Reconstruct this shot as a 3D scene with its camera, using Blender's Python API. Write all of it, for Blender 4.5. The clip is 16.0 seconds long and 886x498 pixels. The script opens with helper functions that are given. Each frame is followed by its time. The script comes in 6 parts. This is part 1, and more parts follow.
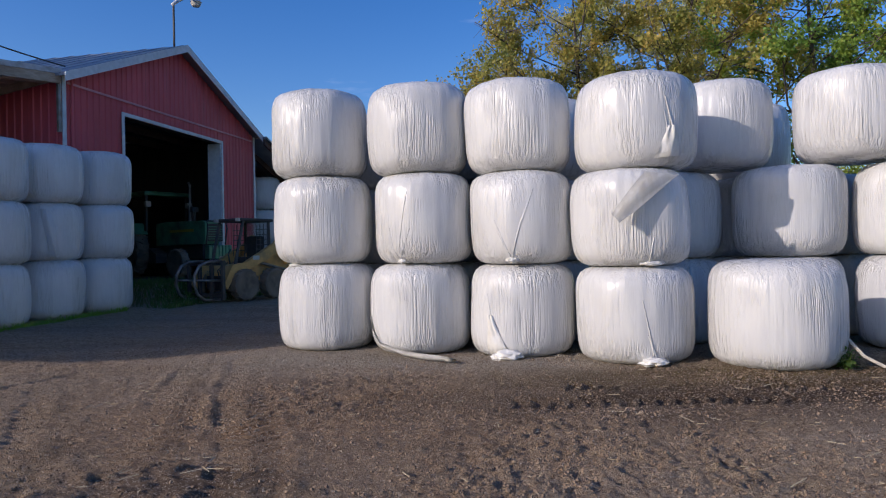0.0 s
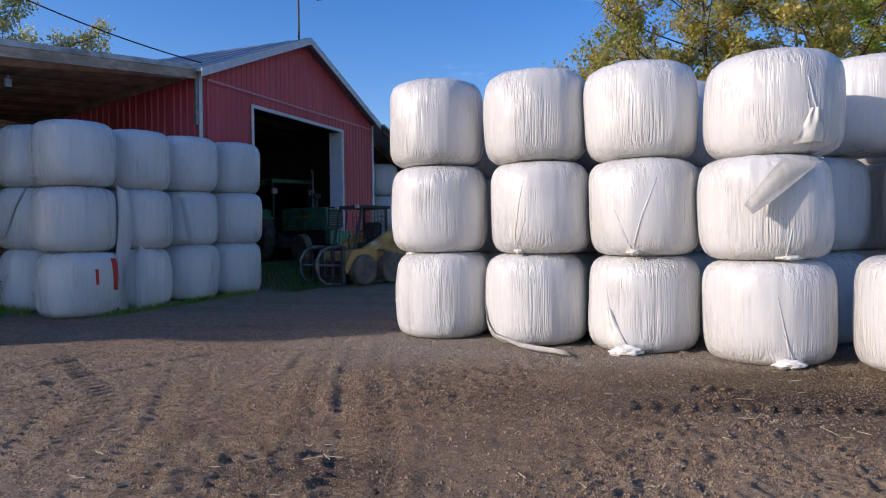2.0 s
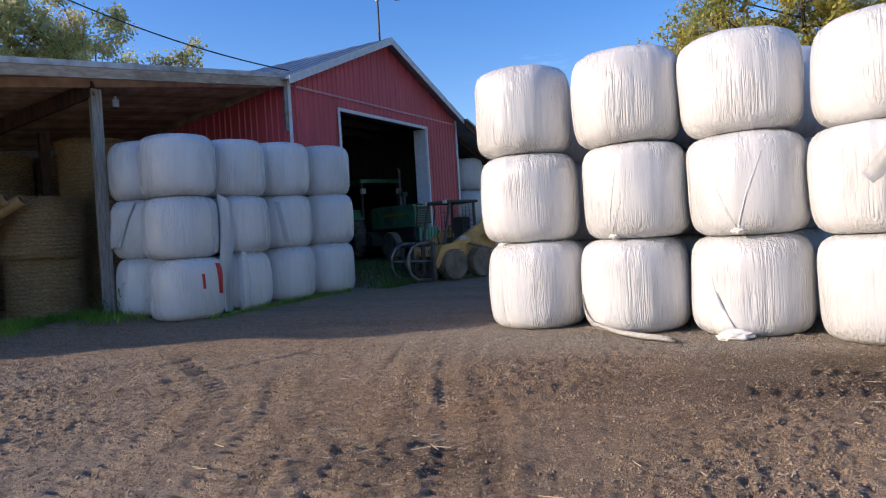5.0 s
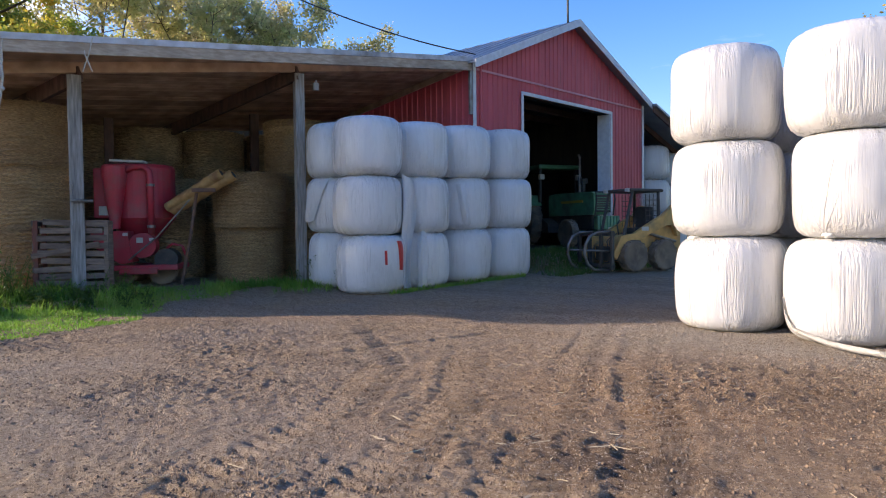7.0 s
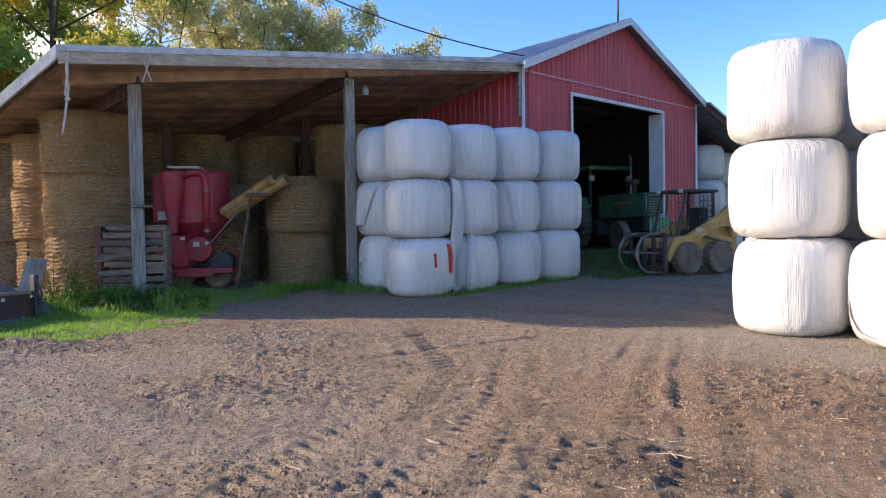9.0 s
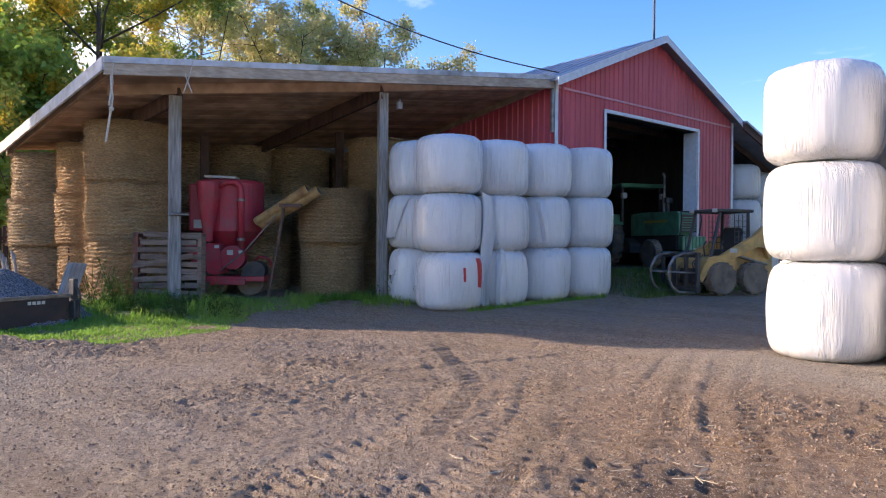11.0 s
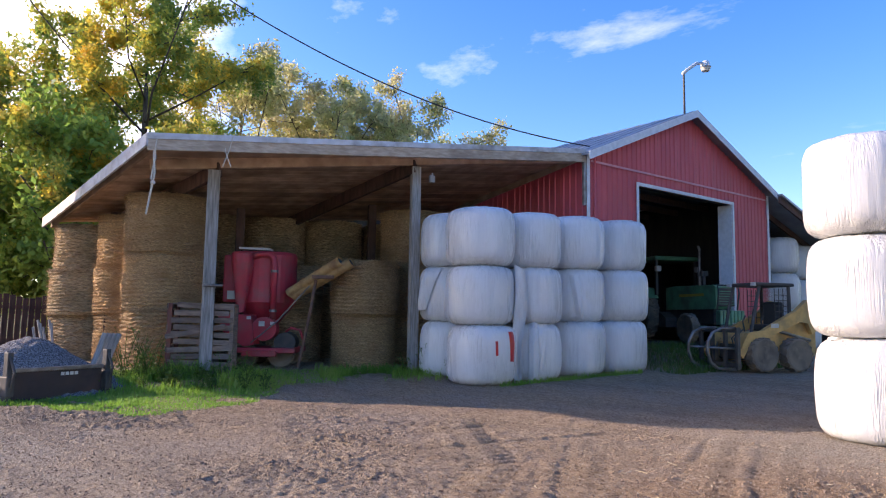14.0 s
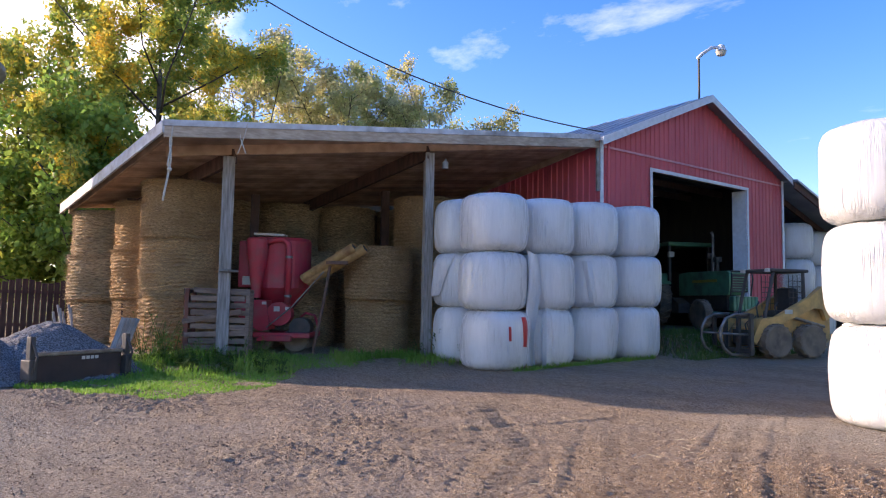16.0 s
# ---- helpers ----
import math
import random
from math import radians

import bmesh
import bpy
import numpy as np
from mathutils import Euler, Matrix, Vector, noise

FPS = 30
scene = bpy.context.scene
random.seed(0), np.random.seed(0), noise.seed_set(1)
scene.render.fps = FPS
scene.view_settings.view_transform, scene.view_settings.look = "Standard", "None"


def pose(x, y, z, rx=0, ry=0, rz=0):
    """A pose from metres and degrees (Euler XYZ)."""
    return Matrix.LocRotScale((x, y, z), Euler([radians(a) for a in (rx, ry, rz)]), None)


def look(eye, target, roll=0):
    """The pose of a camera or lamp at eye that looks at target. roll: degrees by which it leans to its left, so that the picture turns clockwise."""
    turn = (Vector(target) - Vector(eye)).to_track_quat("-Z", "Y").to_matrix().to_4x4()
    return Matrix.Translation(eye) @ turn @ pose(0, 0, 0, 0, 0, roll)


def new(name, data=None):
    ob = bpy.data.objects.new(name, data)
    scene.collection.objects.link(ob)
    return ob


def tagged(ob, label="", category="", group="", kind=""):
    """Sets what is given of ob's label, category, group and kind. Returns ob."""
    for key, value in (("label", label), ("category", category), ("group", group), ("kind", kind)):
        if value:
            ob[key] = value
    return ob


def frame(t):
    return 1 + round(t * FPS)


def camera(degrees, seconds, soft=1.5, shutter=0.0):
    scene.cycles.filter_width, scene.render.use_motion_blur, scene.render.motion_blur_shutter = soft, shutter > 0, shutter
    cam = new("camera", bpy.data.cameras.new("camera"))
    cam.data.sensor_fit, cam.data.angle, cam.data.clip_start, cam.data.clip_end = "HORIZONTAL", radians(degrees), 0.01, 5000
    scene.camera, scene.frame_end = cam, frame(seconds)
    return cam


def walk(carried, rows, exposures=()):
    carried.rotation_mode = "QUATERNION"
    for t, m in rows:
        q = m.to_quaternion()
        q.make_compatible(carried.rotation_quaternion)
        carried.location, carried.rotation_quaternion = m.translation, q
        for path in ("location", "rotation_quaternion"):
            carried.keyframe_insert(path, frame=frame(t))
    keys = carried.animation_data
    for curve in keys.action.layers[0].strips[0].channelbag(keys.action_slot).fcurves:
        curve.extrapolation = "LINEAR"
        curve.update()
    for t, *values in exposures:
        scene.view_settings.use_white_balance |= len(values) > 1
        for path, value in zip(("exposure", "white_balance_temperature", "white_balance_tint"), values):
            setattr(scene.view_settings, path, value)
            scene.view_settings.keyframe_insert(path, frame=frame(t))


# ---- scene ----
cam = camera(65.9, 16.0, 1.1)
PATH = [
    (0, (-1.064, -0.346, 1.276), (-1.016, 1.653, 1.289), -1.2),
    (0.5, (-1.054, -0.324, 1.316), (-1.137, 1.674, 1.283), -1.6),
    (1, (-1.055, -0.29, 1.344), (-1.249, 1.7, 1.297), -1.4),
    (1.5, (-1.072, -0.271, 1.355), (-1.303, 1.715, 1.307), -0.4),
    (2, (-1.089, -0.27, 1.345), (-1.373, 1.709, 1.318), -0.7),
    (2.5, (-1.104, -0.263, 1.338), (-1.425, 1.711, 1.312), -0.6),
    (3, (-1.117, -0.251, 1.325), (-1.47, 1.717, 1.292), -0.9),
    (3.5, (-1.132, -0.232, 1.326), (-1.521, 1.729, 1.285), -1.2),
    (4, (-1.122, -0.236, 1.325), (-1.589, 1.708, 1.288), -2.7),
    (6.3, (-1.27, -0.223, 1.275), (-1.982, 1.645, 1.222), -1.0),
    (6.5, (-1.279, -0.209, 1.279), (-2.089, 1.619, 1.227), -1.0),
    (7, (-1.298, -0.136, 1.292), (-2.293, 1.598, 1.236), -0.6),
    (7.5, (-1.321, -0.157, 1.291), (-2.378, 1.54, 1.234), -0.3),
    (8, (-1.328, -0.154, 1.296), (-2.411, 1.526, 1.238), -0.5),
    (8.5, (-1.326, -0.16, 1.3), (-2.421, 1.513, 1.25), -0.9),
    (9, (-1.333, -0.146, 1.299), (-2.446, 1.515, 1.252), -0.9),
    (9.2, (-1.343, -0.161, 1.297), (-2.454, 1.501, 1.25), 0.2),
    (11.3, (-1.302, -0.169, 1.324), (-2.526, 1.413, 1.338), 0.5),
    (11.5, (-1.327, -0.169, 1.327), (-2.591, 1.379, 1.389), 1.4),
    (12, (-1.355, -0.215, 1.322), (-2.612, 1.339, 1.394), 2.3),
    (12.5, (-1.374, -0.21, 1.303), (-2.617, 1.351, 1.447), 1.9),
    (13, (-1.368, -0.181, 1.319), (-2.608, 1.377, 1.513), 1.2),
    (13.5, (-1.367, -0.18, 1.322), (-2.599, 1.382, 1.529), 0.7),
    (14, (-1.379, -0.121, 1.327), (-2.63, 1.426, 1.528), 0.9),
    (14.5, (-1.385, -0.119, 1.329), (-2.667, 1.404, 1.521), 1.1),
    (15, (-1.385, -0.124, 1.328), (-2.672, 1.396, 1.515), 0.8),
    (15.5, (-1.383, -0.173, 1.331), (-2.664, 1.352, 1.502), 0.6),
    (16, (-1.372, -0.198, 1.332), (-2.651, 1.332, 1.49), 1.0),
]
EXPOSURES = [(0, 0.26, 6550, 19), (1.5, 0.50, 6700, 19), (3.5, 0.62, 6950, 19), (4.2, 0.72, 7050, 19), (6.5, 1.20, 7500, 20), (7.5, 1.41, 7600, 20), (9, 1.53, 7600, 20), (11.5, 1.57, 7450, 25), (16, 1.53, 7400, 26)]
walk(cam, [(t, look(eye, target, roll)) for t, eye, target, roll in PATH], EXPOSURES)

# ---- light ----
SUN_AZ = Vector((-0.888, -0.46, 0.0)).normalized()   # plan direction towards the sun
SUN_EL = radians(21)
world = bpy.data.worlds.new("sky")
scene.world = world
world.use_nodes = True
wn, wl = world.node_tree.nodes, world.node_tree.links
sky = wn.new("ShaderNodeTexSky")
sky.sky_type = 'NISHITA'
sky.sun_disc = False
sky.sun_elevation = SUN_EL
sky.sun_rotation = math.atan2(SUN_AZ.x, SUN_AZ.y)
sky.air_density, sky.dust_density, sky.ozone_density = 1.0, 0.8, 3.0
wtc = wn.new("ShaderNodeTexCoord")
wmap = wn.new("ShaderNodeMapping")
wmap.inputs["Rotation"].default_value = (0.0, 0.35, 0.5)
wmap.inputs["Scale"].default_value = (1.2, 5.0, 7.0)
wl.new(wtc.outputs["Generated"], wmap.inputs["Vector"])
wnoise = wn.new("ShaderNodeTexNoise")
wnoise.inputs["Scale"].default_value, wnoise.inputs["Detail"].default_value = 1.6, 7.0
wnoise.inputs["Roughness"].default_value = 0.6
wl.new(wmap.outputs["Vector"], wnoise.inputs["Vector"])
# thin high cloud, thickening into a bank towards the west
wdot = wn.new("ShaderNodeVectorMath")
wdot.operation = 'DOT_PRODUCT'
wdot.inputs[1].default_value = Vector((-0.94, 0.16, 0.34)).normalized()
wl.new(wtc.outputs["Generated"], wdot.inputs[0])
wbank = wn.new("ShaderNodeMapRange")
wbank.inputs["From Min"].default_value, wbank.inputs["From Max"].default_value = 0.91, 0.995
wbank.inputs["To Min"].default_value, wbank.inputs["To Max"].default_value = 0.0, 1.0
wl.new(wdot.outputs["Value"], wbank.inputs["Value"])
wadd = wn.new("ShaderNodeMath")
wl.new(wnoise.outputs["Fac"], wadd.inputs[0])
wl.new(wbank.outputs["Result"], wadd.inputs[1])
wramp = wn.new("ShaderNodeMapRange")
wramp.inputs["From Min"].default_value, wramp.inputs["From Max"].default_value = 0.64, 1.50
wramp.inputs["To Min"].default_value, wramp.inputs["To Max"].default_value = 0.0, 0.8
wl.new(wadd.outputs["Value"], wramp.inputs["Value"])
wmix = wn.new("ShaderNodeMix")
wmix.data_type = 'RGBA'
wmix.inputs["B"].default_value = (10.0, 10.2, 10.6, 1)
wl.new(wramp.outputs["Result"], wmix.inputs["Factor"])
whue = wn.new("ShaderNodeHueSaturation")
whue.inputs["Hue"].default_value = 0.513
whue.inputs["Saturation"].default_value = 1.36
whue.inputs["Value"].default_value = 0.9
wl.new(sky.outputs["Color"], whue.inputs["Color"])
wl.new(whue.outputs["Color"], wmix.inputs["A"])
wbg = wn["Background"]
wbg.inputs["Strength"].default_value = 0.15
wl.new(wmix.outputs["Result"], wbg.inputs["Color"])
sun = new("sun", bpy.data.lights.new("sun", 'SUN'))
sun.data.energy, sun.data.angle, sun.data.color = 2.55, radians(0.55), (1.0, 0.93, 0.82)
sun.matrix_world = look(Vector((0, 0, 0)), -(SUN_AZ * math.cos(SUN_EL) + Vector((0, 0, math.sin(SUN_EL)))))

# ---- materials ----
def mat(name, c1, c2, rough=0.8, scale=6.0, stretch=(1, 1, 1), bump=0.3, bump_scale=None, metal=0.0, detail=6.0, stain=None, stain_scale=0.9,
        per_piece=0.0, dist=0.02, spec=0.5, contrast=(0.3, 0.7), rough_var=0.12, coord="Object"):
    """Two-colour surface with grain, larger stains and relief."""
    m = bpy.data.materials.new(name)
    m.use_nodes = True
    n, l = m.node_tree.nodes, m.node_tree.links
    b = n["Principled BSDF"]
    tc = n.new("ShaderNodeTexCoord")
    mp = n.new("ShaderNodeMapping")
    mp.inputs["Scale"].default_value = stretch
    l.new(tc.outputs[coord], mp.inputs["Vector"])
    g = n.new("ShaderNodeTexNoise")
    g.inputs["Scale"].default_value, g.inputs["Detail"].default_value = scale, detail
    l.new(mp.outputs["Vector"], g.inputs["Vector"])
    r = n.new("ShaderNodeMapRange")
    r.inputs["From Min"].default_value, r.inputs["From Max"].default_value = contrast
    l.new(g.outputs["Fac"], r.inputs["Value"])
    mx = n.new("ShaderNodeMix")
    mx.data_type = 'RGBA'
    mx.inputs["A"].default_value, mx.inputs["B"].default_value = (*c1, 1), (*c2, 1)
    l.new(r.outputs["Result"], mx.inputs["Factor"])
    out = mx.outputs["Result"]
    if stain:
        s = n.new("ShaderNodeTexNoise")
        s.inputs["Scale"].default_value, s.inputs["Detail"].default_value = stain_scale, 5.0
        l.new(tc.outputs[coord], s.inputs["Vector"])
        sr = n.new("ShaderNodeMapRange")
        sr.inputs["From Min"].default_value, sr.inputs["From Max"].default_value = 0.48, 0.72
        sr.inputs["To Max"].default_value = 0.8
        l.new(s.outputs["Fac"], sr.inputs["Value"])
        m2 = n.new("ShaderNodeMix")
        m2.data_type = 'RGBA'
        m2.inputs["B"].default_value = (*stain, 1)
        l.new(sr.outputs["Result"], m2.inputs["Factor"])
        l.new(out, m2.inputs["A"])
        out = m2.outputs["Result"]
    if per_piece:
        oi = n.new("ShaderNodeObjectInfo")
        pr = n.new("ShaderNodeMapRange")
        pr.inputs["To Min"].default_value, pr.inputs["To Max"].default_value = 1 - per_piece, 1 + per_piece
        l.new(oi.outputs["Random"], pr.inputs["Value"])
        hv = n.new("ShaderNodeHueSaturation")
        l.new(pr.outputs["Result"], hv.inputs["Value"])
        l.new(out, hv.inputs["Color"])
        out = hv.outputs["Color"]
    l.new(out, b.inputs["Base Color"])
    rr = n.new("ShaderNodeMapRange")
    rr.inputs["To Min"].default_value, rr.inputs["To Max"].default_value = max(0.05, rough - rough_var), min(1, rough + rough_var)
    l.new(g.outputs["Fac"], rr.inputs["Value"])
    l.new(rr.outputs["Result"], b.inputs["Roughness"])
    b.inputs["Metallic"].default_value = metal
    b.inputs["Specular IOR Level"].default_value = spec
    if bump:
        bs = g
        if bump_scale:
            bs = n.new("ShaderNodeTexNoise")
            bs.inputs["Scale"].default_value, bs.inputs["Detail"].default_value = bump_scale, 6.0
            l.new(mp.outputs["Vector"], bs.inputs["Vector"])
        bp = n.new("ShaderNodeBump")
        bp.inputs["Strength"].default_value, bp.inputs["Distance"].default_value = bump, dist
        l.new(bs.outputs["Fac"], bp.inputs["Height"])
        l.new(bp.outputs["Normal"], b.inputs["Normal"])
    return m


def leaf_mat(name, colors, gain=1.0):
    m = bpy.data.materials.new(name)
    m.use_nodes = True
    n, l = m.node_tree.nodes, m.node_tree.links
    b = n["Principled BSDF"]
    ge = n.new("ShaderNodeNewGeometry")
    cr = n.new("ShaderNodeValToRGB")
    e = cr.color_ramp.elements
    while len(e) < len(colors):
        e.new(0.5)
    for i, c in enumerate(colors):
        e[i].position, e[i].color = i / (len(colors) - 1), (*[min(0.8, q * gain) for q in c], 1)
    l.new(ge.outputs["Random Per Island"], cr.inputs["Fac"])
    # whole boughs turn colour together
    tc = n.new("ShaderNodeTexCoord")
    no = n.new("ShaderNodeTexNoise")
    no.inputs["Scale"].default_value = 0.55
    l.new(tc.outputs["Object"], no.inputs["Vector"])
    ad = n.new("ShaderNodeMath")
    ad.operation = 'MULTIPLY_ADD'
    ad.inputs[1].default_value, ad.inputs[2].default_value = 1.9, -0.95
    l.new(no.outputs["Fac"], ad.inputs[0])
    a2 = n.new("ShaderNodeMath")
    a2.operation = 'MULTIPLY_ADD'
    a2.inputs[1].default_value = 0.45
    l.new(ge.outputs["Random Per Island"], a2.inputs[0])
    a3 = n.new("ShaderNodeMath")
    a3.inputs[1].default_value = 0.28
    l.new(ad.outputs[0], a3.inputs[0])
    l.new(a3.outputs[0], a2.inputs[2])
    a2.use_clamp = True
    l.new(a2.outputs[0], cr.inputs["Fac"])
    l.new(cr.outputs["Color"], b.inputs["Base Color"])
    b.inputs["Roughness"].default_value = 0.55
    tr = n.new("ShaderNodeBsdfTranslucent")
    l.new(cr.outputs["Color"], tr.inputs["Color"])
    mx = n.new("ShaderNodeMixShader")
    mx.inputs["Fac"].default_value = 0.5
    l.new(b.outputs["BSDF"], mx.inputs[1])
    l.new(tr.outputs["BSDF"], mx.inputs[2])
    l.new(mx.outputs["Shader"], n["Material Output"].inputs["Surface"])
    return m


def wrap_mat():
    """Stretched white film: fine upright pleats, gathered in places, over a slack skin."""
    m = mat("bale_wrap", (0.655, 0.655, 0.645), (0.57, 0.57, 0.575), 0.28, 9.0, (1, 1, 0.10), 0.0, stain=(0.59, 0.58, 0.56), stain_scale=1.3, per_piece=0.03, rough_var=0.1)
    n, l = m.node_tree.nodes, m.node_tree.links
    tc = n.new("ShaderNodeTexCoord")
    h = None
    for scale, sz, weight in ((6.0, 0.10, 0.40), (20.0, 0.035, 0.75), (52.0, 0.03, 0.45)):
        mp = n.new("ShaderNodeMapping")
        mp.inputs["Scale"].default_value = (1, 1, sz)
        l.new(tc.outputs["Object"], mp.inputs["Vector"])
        t = n.new("ShaderNodeTexNoise")
        t.inputs["Scale"].default_value, t.inputs["Detail"].default_value = scale, 3.0
        l.new(mp.outputs["Vector"], t.inputs["Vector"])
        # sharp-backed folds
        r = n.new("ShaderNodeMath")
        r.operation = 'SUBTRACT'
        r.inputs[1].default_value = 0.5
        l.new(t.outputs["Fac"], r.inputs[0])
        ab = n.new("ShaderNodeMath")
        ab.operation = 'ABSOLUTE'
        l.new(r.outputs[0], ab.inputs[0])
        w = n.new("ShaderNodeMath")
        w.operation = 'MULTIPLY'
        w.inputs[1].default_value = -weight
        l.new(ab.outputs[0], w.inputs[0])
        if h is None:
            h = w.outputs[0]
        else:
            a = n.new("ShaderNodeMath")
            l.new(h, a.inputs[0])
            l.new(w.outputs[0], a.inputs[1])
            h = a.outputs[0]
    gather = n.new("ShaderNodeTexNoise")
    gather.inputs["Scale"].default_value = 1.8
    l.new(tc.outputs["Object"], gather.inputs["Vector"])
    gr = n.new("ShaderNodeMapRange")
    gr.inputs["From Min"].default_value, gr.inputs["From Max"].default_value = 0.42, 0.6
    gr.inputs["To Min"].default_value, gr.inputs["To Max"].default_value = 0.12, 1.0
    l.new(gather.outputs["Fac"], gr.inputs["Value"])
    bu = n.new("ShaderNodeBump")
    bu.inputs["Distance"].default_value = 0.06
    l.new(gr.outputs["Result"], bu.inputs["Strength"])
    l.new(h, bu.inputs["Height"])
    l.new(bu.outputs["Normal"], n["Principled BSDF"].inputs["Normal"])
    return m


WRAP = wrap_mat()
WRAP_RAG = mat("loose_wrap", (0.80, 0.79, 0.76), (0.66, 0.64, 0.59), 0.5, 14.0, (1, 1, 0.3), 0.6, dist=0.02)
RED_TAPE = mat("red_tape", (0.62, 0.02, 0.02), (0.45, 0.01, 0.015), 0.4, 20, bump=0.1)
BARN_RED = mat("barn_red", (0.68, 0.115, 0.135), (0.58, 0.095, 0.112), 0.5, 3.0, (1, 1, 0.25), 0.08, per_piece=0.05, stain=(0.58, 0.10, 0.115), stain_scale=0.6, spec=0.35)
WHITE_TRIM = mat("white_trim", (0.72, 0.74, 0.76), (0.58, 0.60, 0.62), 0.5, 8.0, bump=0.1)
GREY_ROOF = mat("roof_sheet", (0.30, 0.33, 0.37), (0.20, 0.22, 0.25), 0.45, 2.0, (1, 1, 1), 0.1, metal=0.3, per_piece=0.08)
OLD_WOOD = mat("weathered_wood", (0.38, 0.35, 0.32), (0.17, 0.15, 0.13), 0.85, 5.0, (6, 6, 0.5), 0.5, per_piece=0.12, dist=0.01)
EAVE_WOOD = mat("eave_wood", (0.56, 0.45, 0.34), (0.34, 0.25, 0.18), 0.85, 3.5, (1.5, 1.5, 6), 0.4, per_piece=0.12, stain=(0.20, 0.14, 0.10), dist=0.01)
ROOF_WOOD = mat("roof_boards", (0.58, 0.41, 0.29), (0.33, 0.21, 0.14), 0.85, 3.0, (1, 1, 1), 0.4, per_piece=0.25, stain=(0.20, 0.13, 0.09), dist=0.01)
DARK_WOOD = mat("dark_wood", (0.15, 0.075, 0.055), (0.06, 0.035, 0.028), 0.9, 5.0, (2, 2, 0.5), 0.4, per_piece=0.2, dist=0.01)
# albedo lowered so the interior reads dark: barn shade put into the colour
INNER = mat("barn_inside_shade", (0.05, 0.042, 0.036), (0.028, 0.024, 0.022), 0.95, 2.0, (3, 3, 0.4), 0.3)
STRAW = mat("straw", (0.78, 0.50, 0.24), (0.26, 0.14, 0.06), 0.95, 16.0, (1, 1, 6), 1.0, 34.0, per_piece=0.10, stain=(0.40, 0.22, 0.09), stain_scale=2.2, dist=0.04)
HAY = mat("old_hay", (0.62, 0.43, 0.24), (0.17, 0.105, 0.052), 0.95, 12.0, (1, 1, 4), 0.9, 24.0, per_piece=0.18, stain=(0.15, 0.125, 0.07), stain_scale=1.4, dist=0.04)
BARK = mat("bark", (0.13, 0.105, 0.085), (0.055, 0.045, 0.038), 0.95, 6.0, (3, 3, 0.7), 0.8, dist=0.03)
CABLE = mat("black_cable", (0.02, 0.02, 0.02), (0.035, 0.035, 0.035), 0.6, bump=0)

# ---- helpers for building ----
def part(name, bm, material, parent=None, label="", smooth=False):
    """A bmesh becomes ONE mesh object, under a thing or under a part."""
    me = bpy.data.meshes.new(name)
    bm.normal_update()
    bm.to_mesh(me)
    bm.free()
    me.materials.append(material)
    if smooth:
        for p in me.polygons:
            p.use_smooth = True
    ob = new(name, me)
    if parent:
        ob.parent = parent
    if label:
        ob["label"] = label
    return ob


def raw(name, verts, faces, material, parent=None, label="", smooth=False):
    me = bpy.data.meshes.new(name)
    me.from_pydata(verts, [], faces)
    me.update()
    me.materials.append(material)
    if smooth:
        me.polygons.foreach_set("use_smooth", [True] * len(me.polygons))
    ob = new(name, me)
    if parent:
        ob.parent = parent
    if label:
        ob["label"] = label
    return ob


def thing(name, m, label, category, group="", kind=""):
    e = new(name)
    e.matrix_world = m
    e.empty_display_size = 0.1
    return tagged(e, label, category, group, kind)


def box(bm, x0, x1, y0, y1, z0, z1, bevel=0.0, m=None):
    g = bmesh.ops.create_cube(bm, size=1.0)["verts"]
    t = Matrix.Translation(((x0 + x1) / 2, (y0 + y1) / 2, (z0 + z1) / 2)) @ Matrix.Diagonal((abs(x1 - x0), abs(y1 - y0), abs(z1 - z0), 1))
    bmesh.ops.transform(bm, matrix=t, verts=g)
    if bevel:
        es = list({e for v in g for e in v.link_edges})
        r = bmesh.ops.bevel(bm, geom=es, offset=bevel, segments=2, affect='EDGES', profile=0.6)
        g = list(set(r["verts"]) | {v for v in g if v.is_valid})
    if m is not None:
        bmesh.ops.transform(bm, matrix=m, verts=g)
    return g


def rod(bm, a, b, r0, r1=None, seg=10, caps=True):
    """A tapered round bar from a to b."""
    a, b = Vector(a), Vector(b)
    d = b - a
    t = Matrix.Translation((a + b) / 2) @ d.to_track_quat('Z', 'Y').to_matrix().to_4x4()
    return bmesh.ops.create_cone(bm, cap_ends=caps, segments=seg, radius1=r0, radius2=r0 if r1 is None else r1, depth=d.length, matrix=t)["verts"]


def tube(bm, pts, r, seg=8, taper=None):
    """A bent round bar along pts."""
    pts = [Vector(p) for p in pts]
    rings = []
    side = None
    for i, p in enumerate(pts):
        d = (pts[min(i + 1, len(pts) - 1)] - pts[max(i - 1, 0)]).normalized()
        if side is None:
            side = d.cross(Vector((0.31, 0.2, 0.93))).normalized()
        side = (side - d * side.dot(d)).normalized()
        up = d.cross(side)
        rr = r if taper is None else r + (taper - r) * i / (len(pts) - 1)
        rings.append([bm.verts.new(p + (side * math.cos(k * math.tau / seg) + up * math.sin(k * math.tau / seg)) * rr) for k in range(seg)])
    for q, w in zip(rings, rings[1:]):
        for k in range(seg):
            bm.faces.new((q[k], q[(k + 1) % seg], w[(k + 1) % seg], w[k]))
    bm.faces.new(rings[0][::-1])
    bm.faces.new(rings[-1])


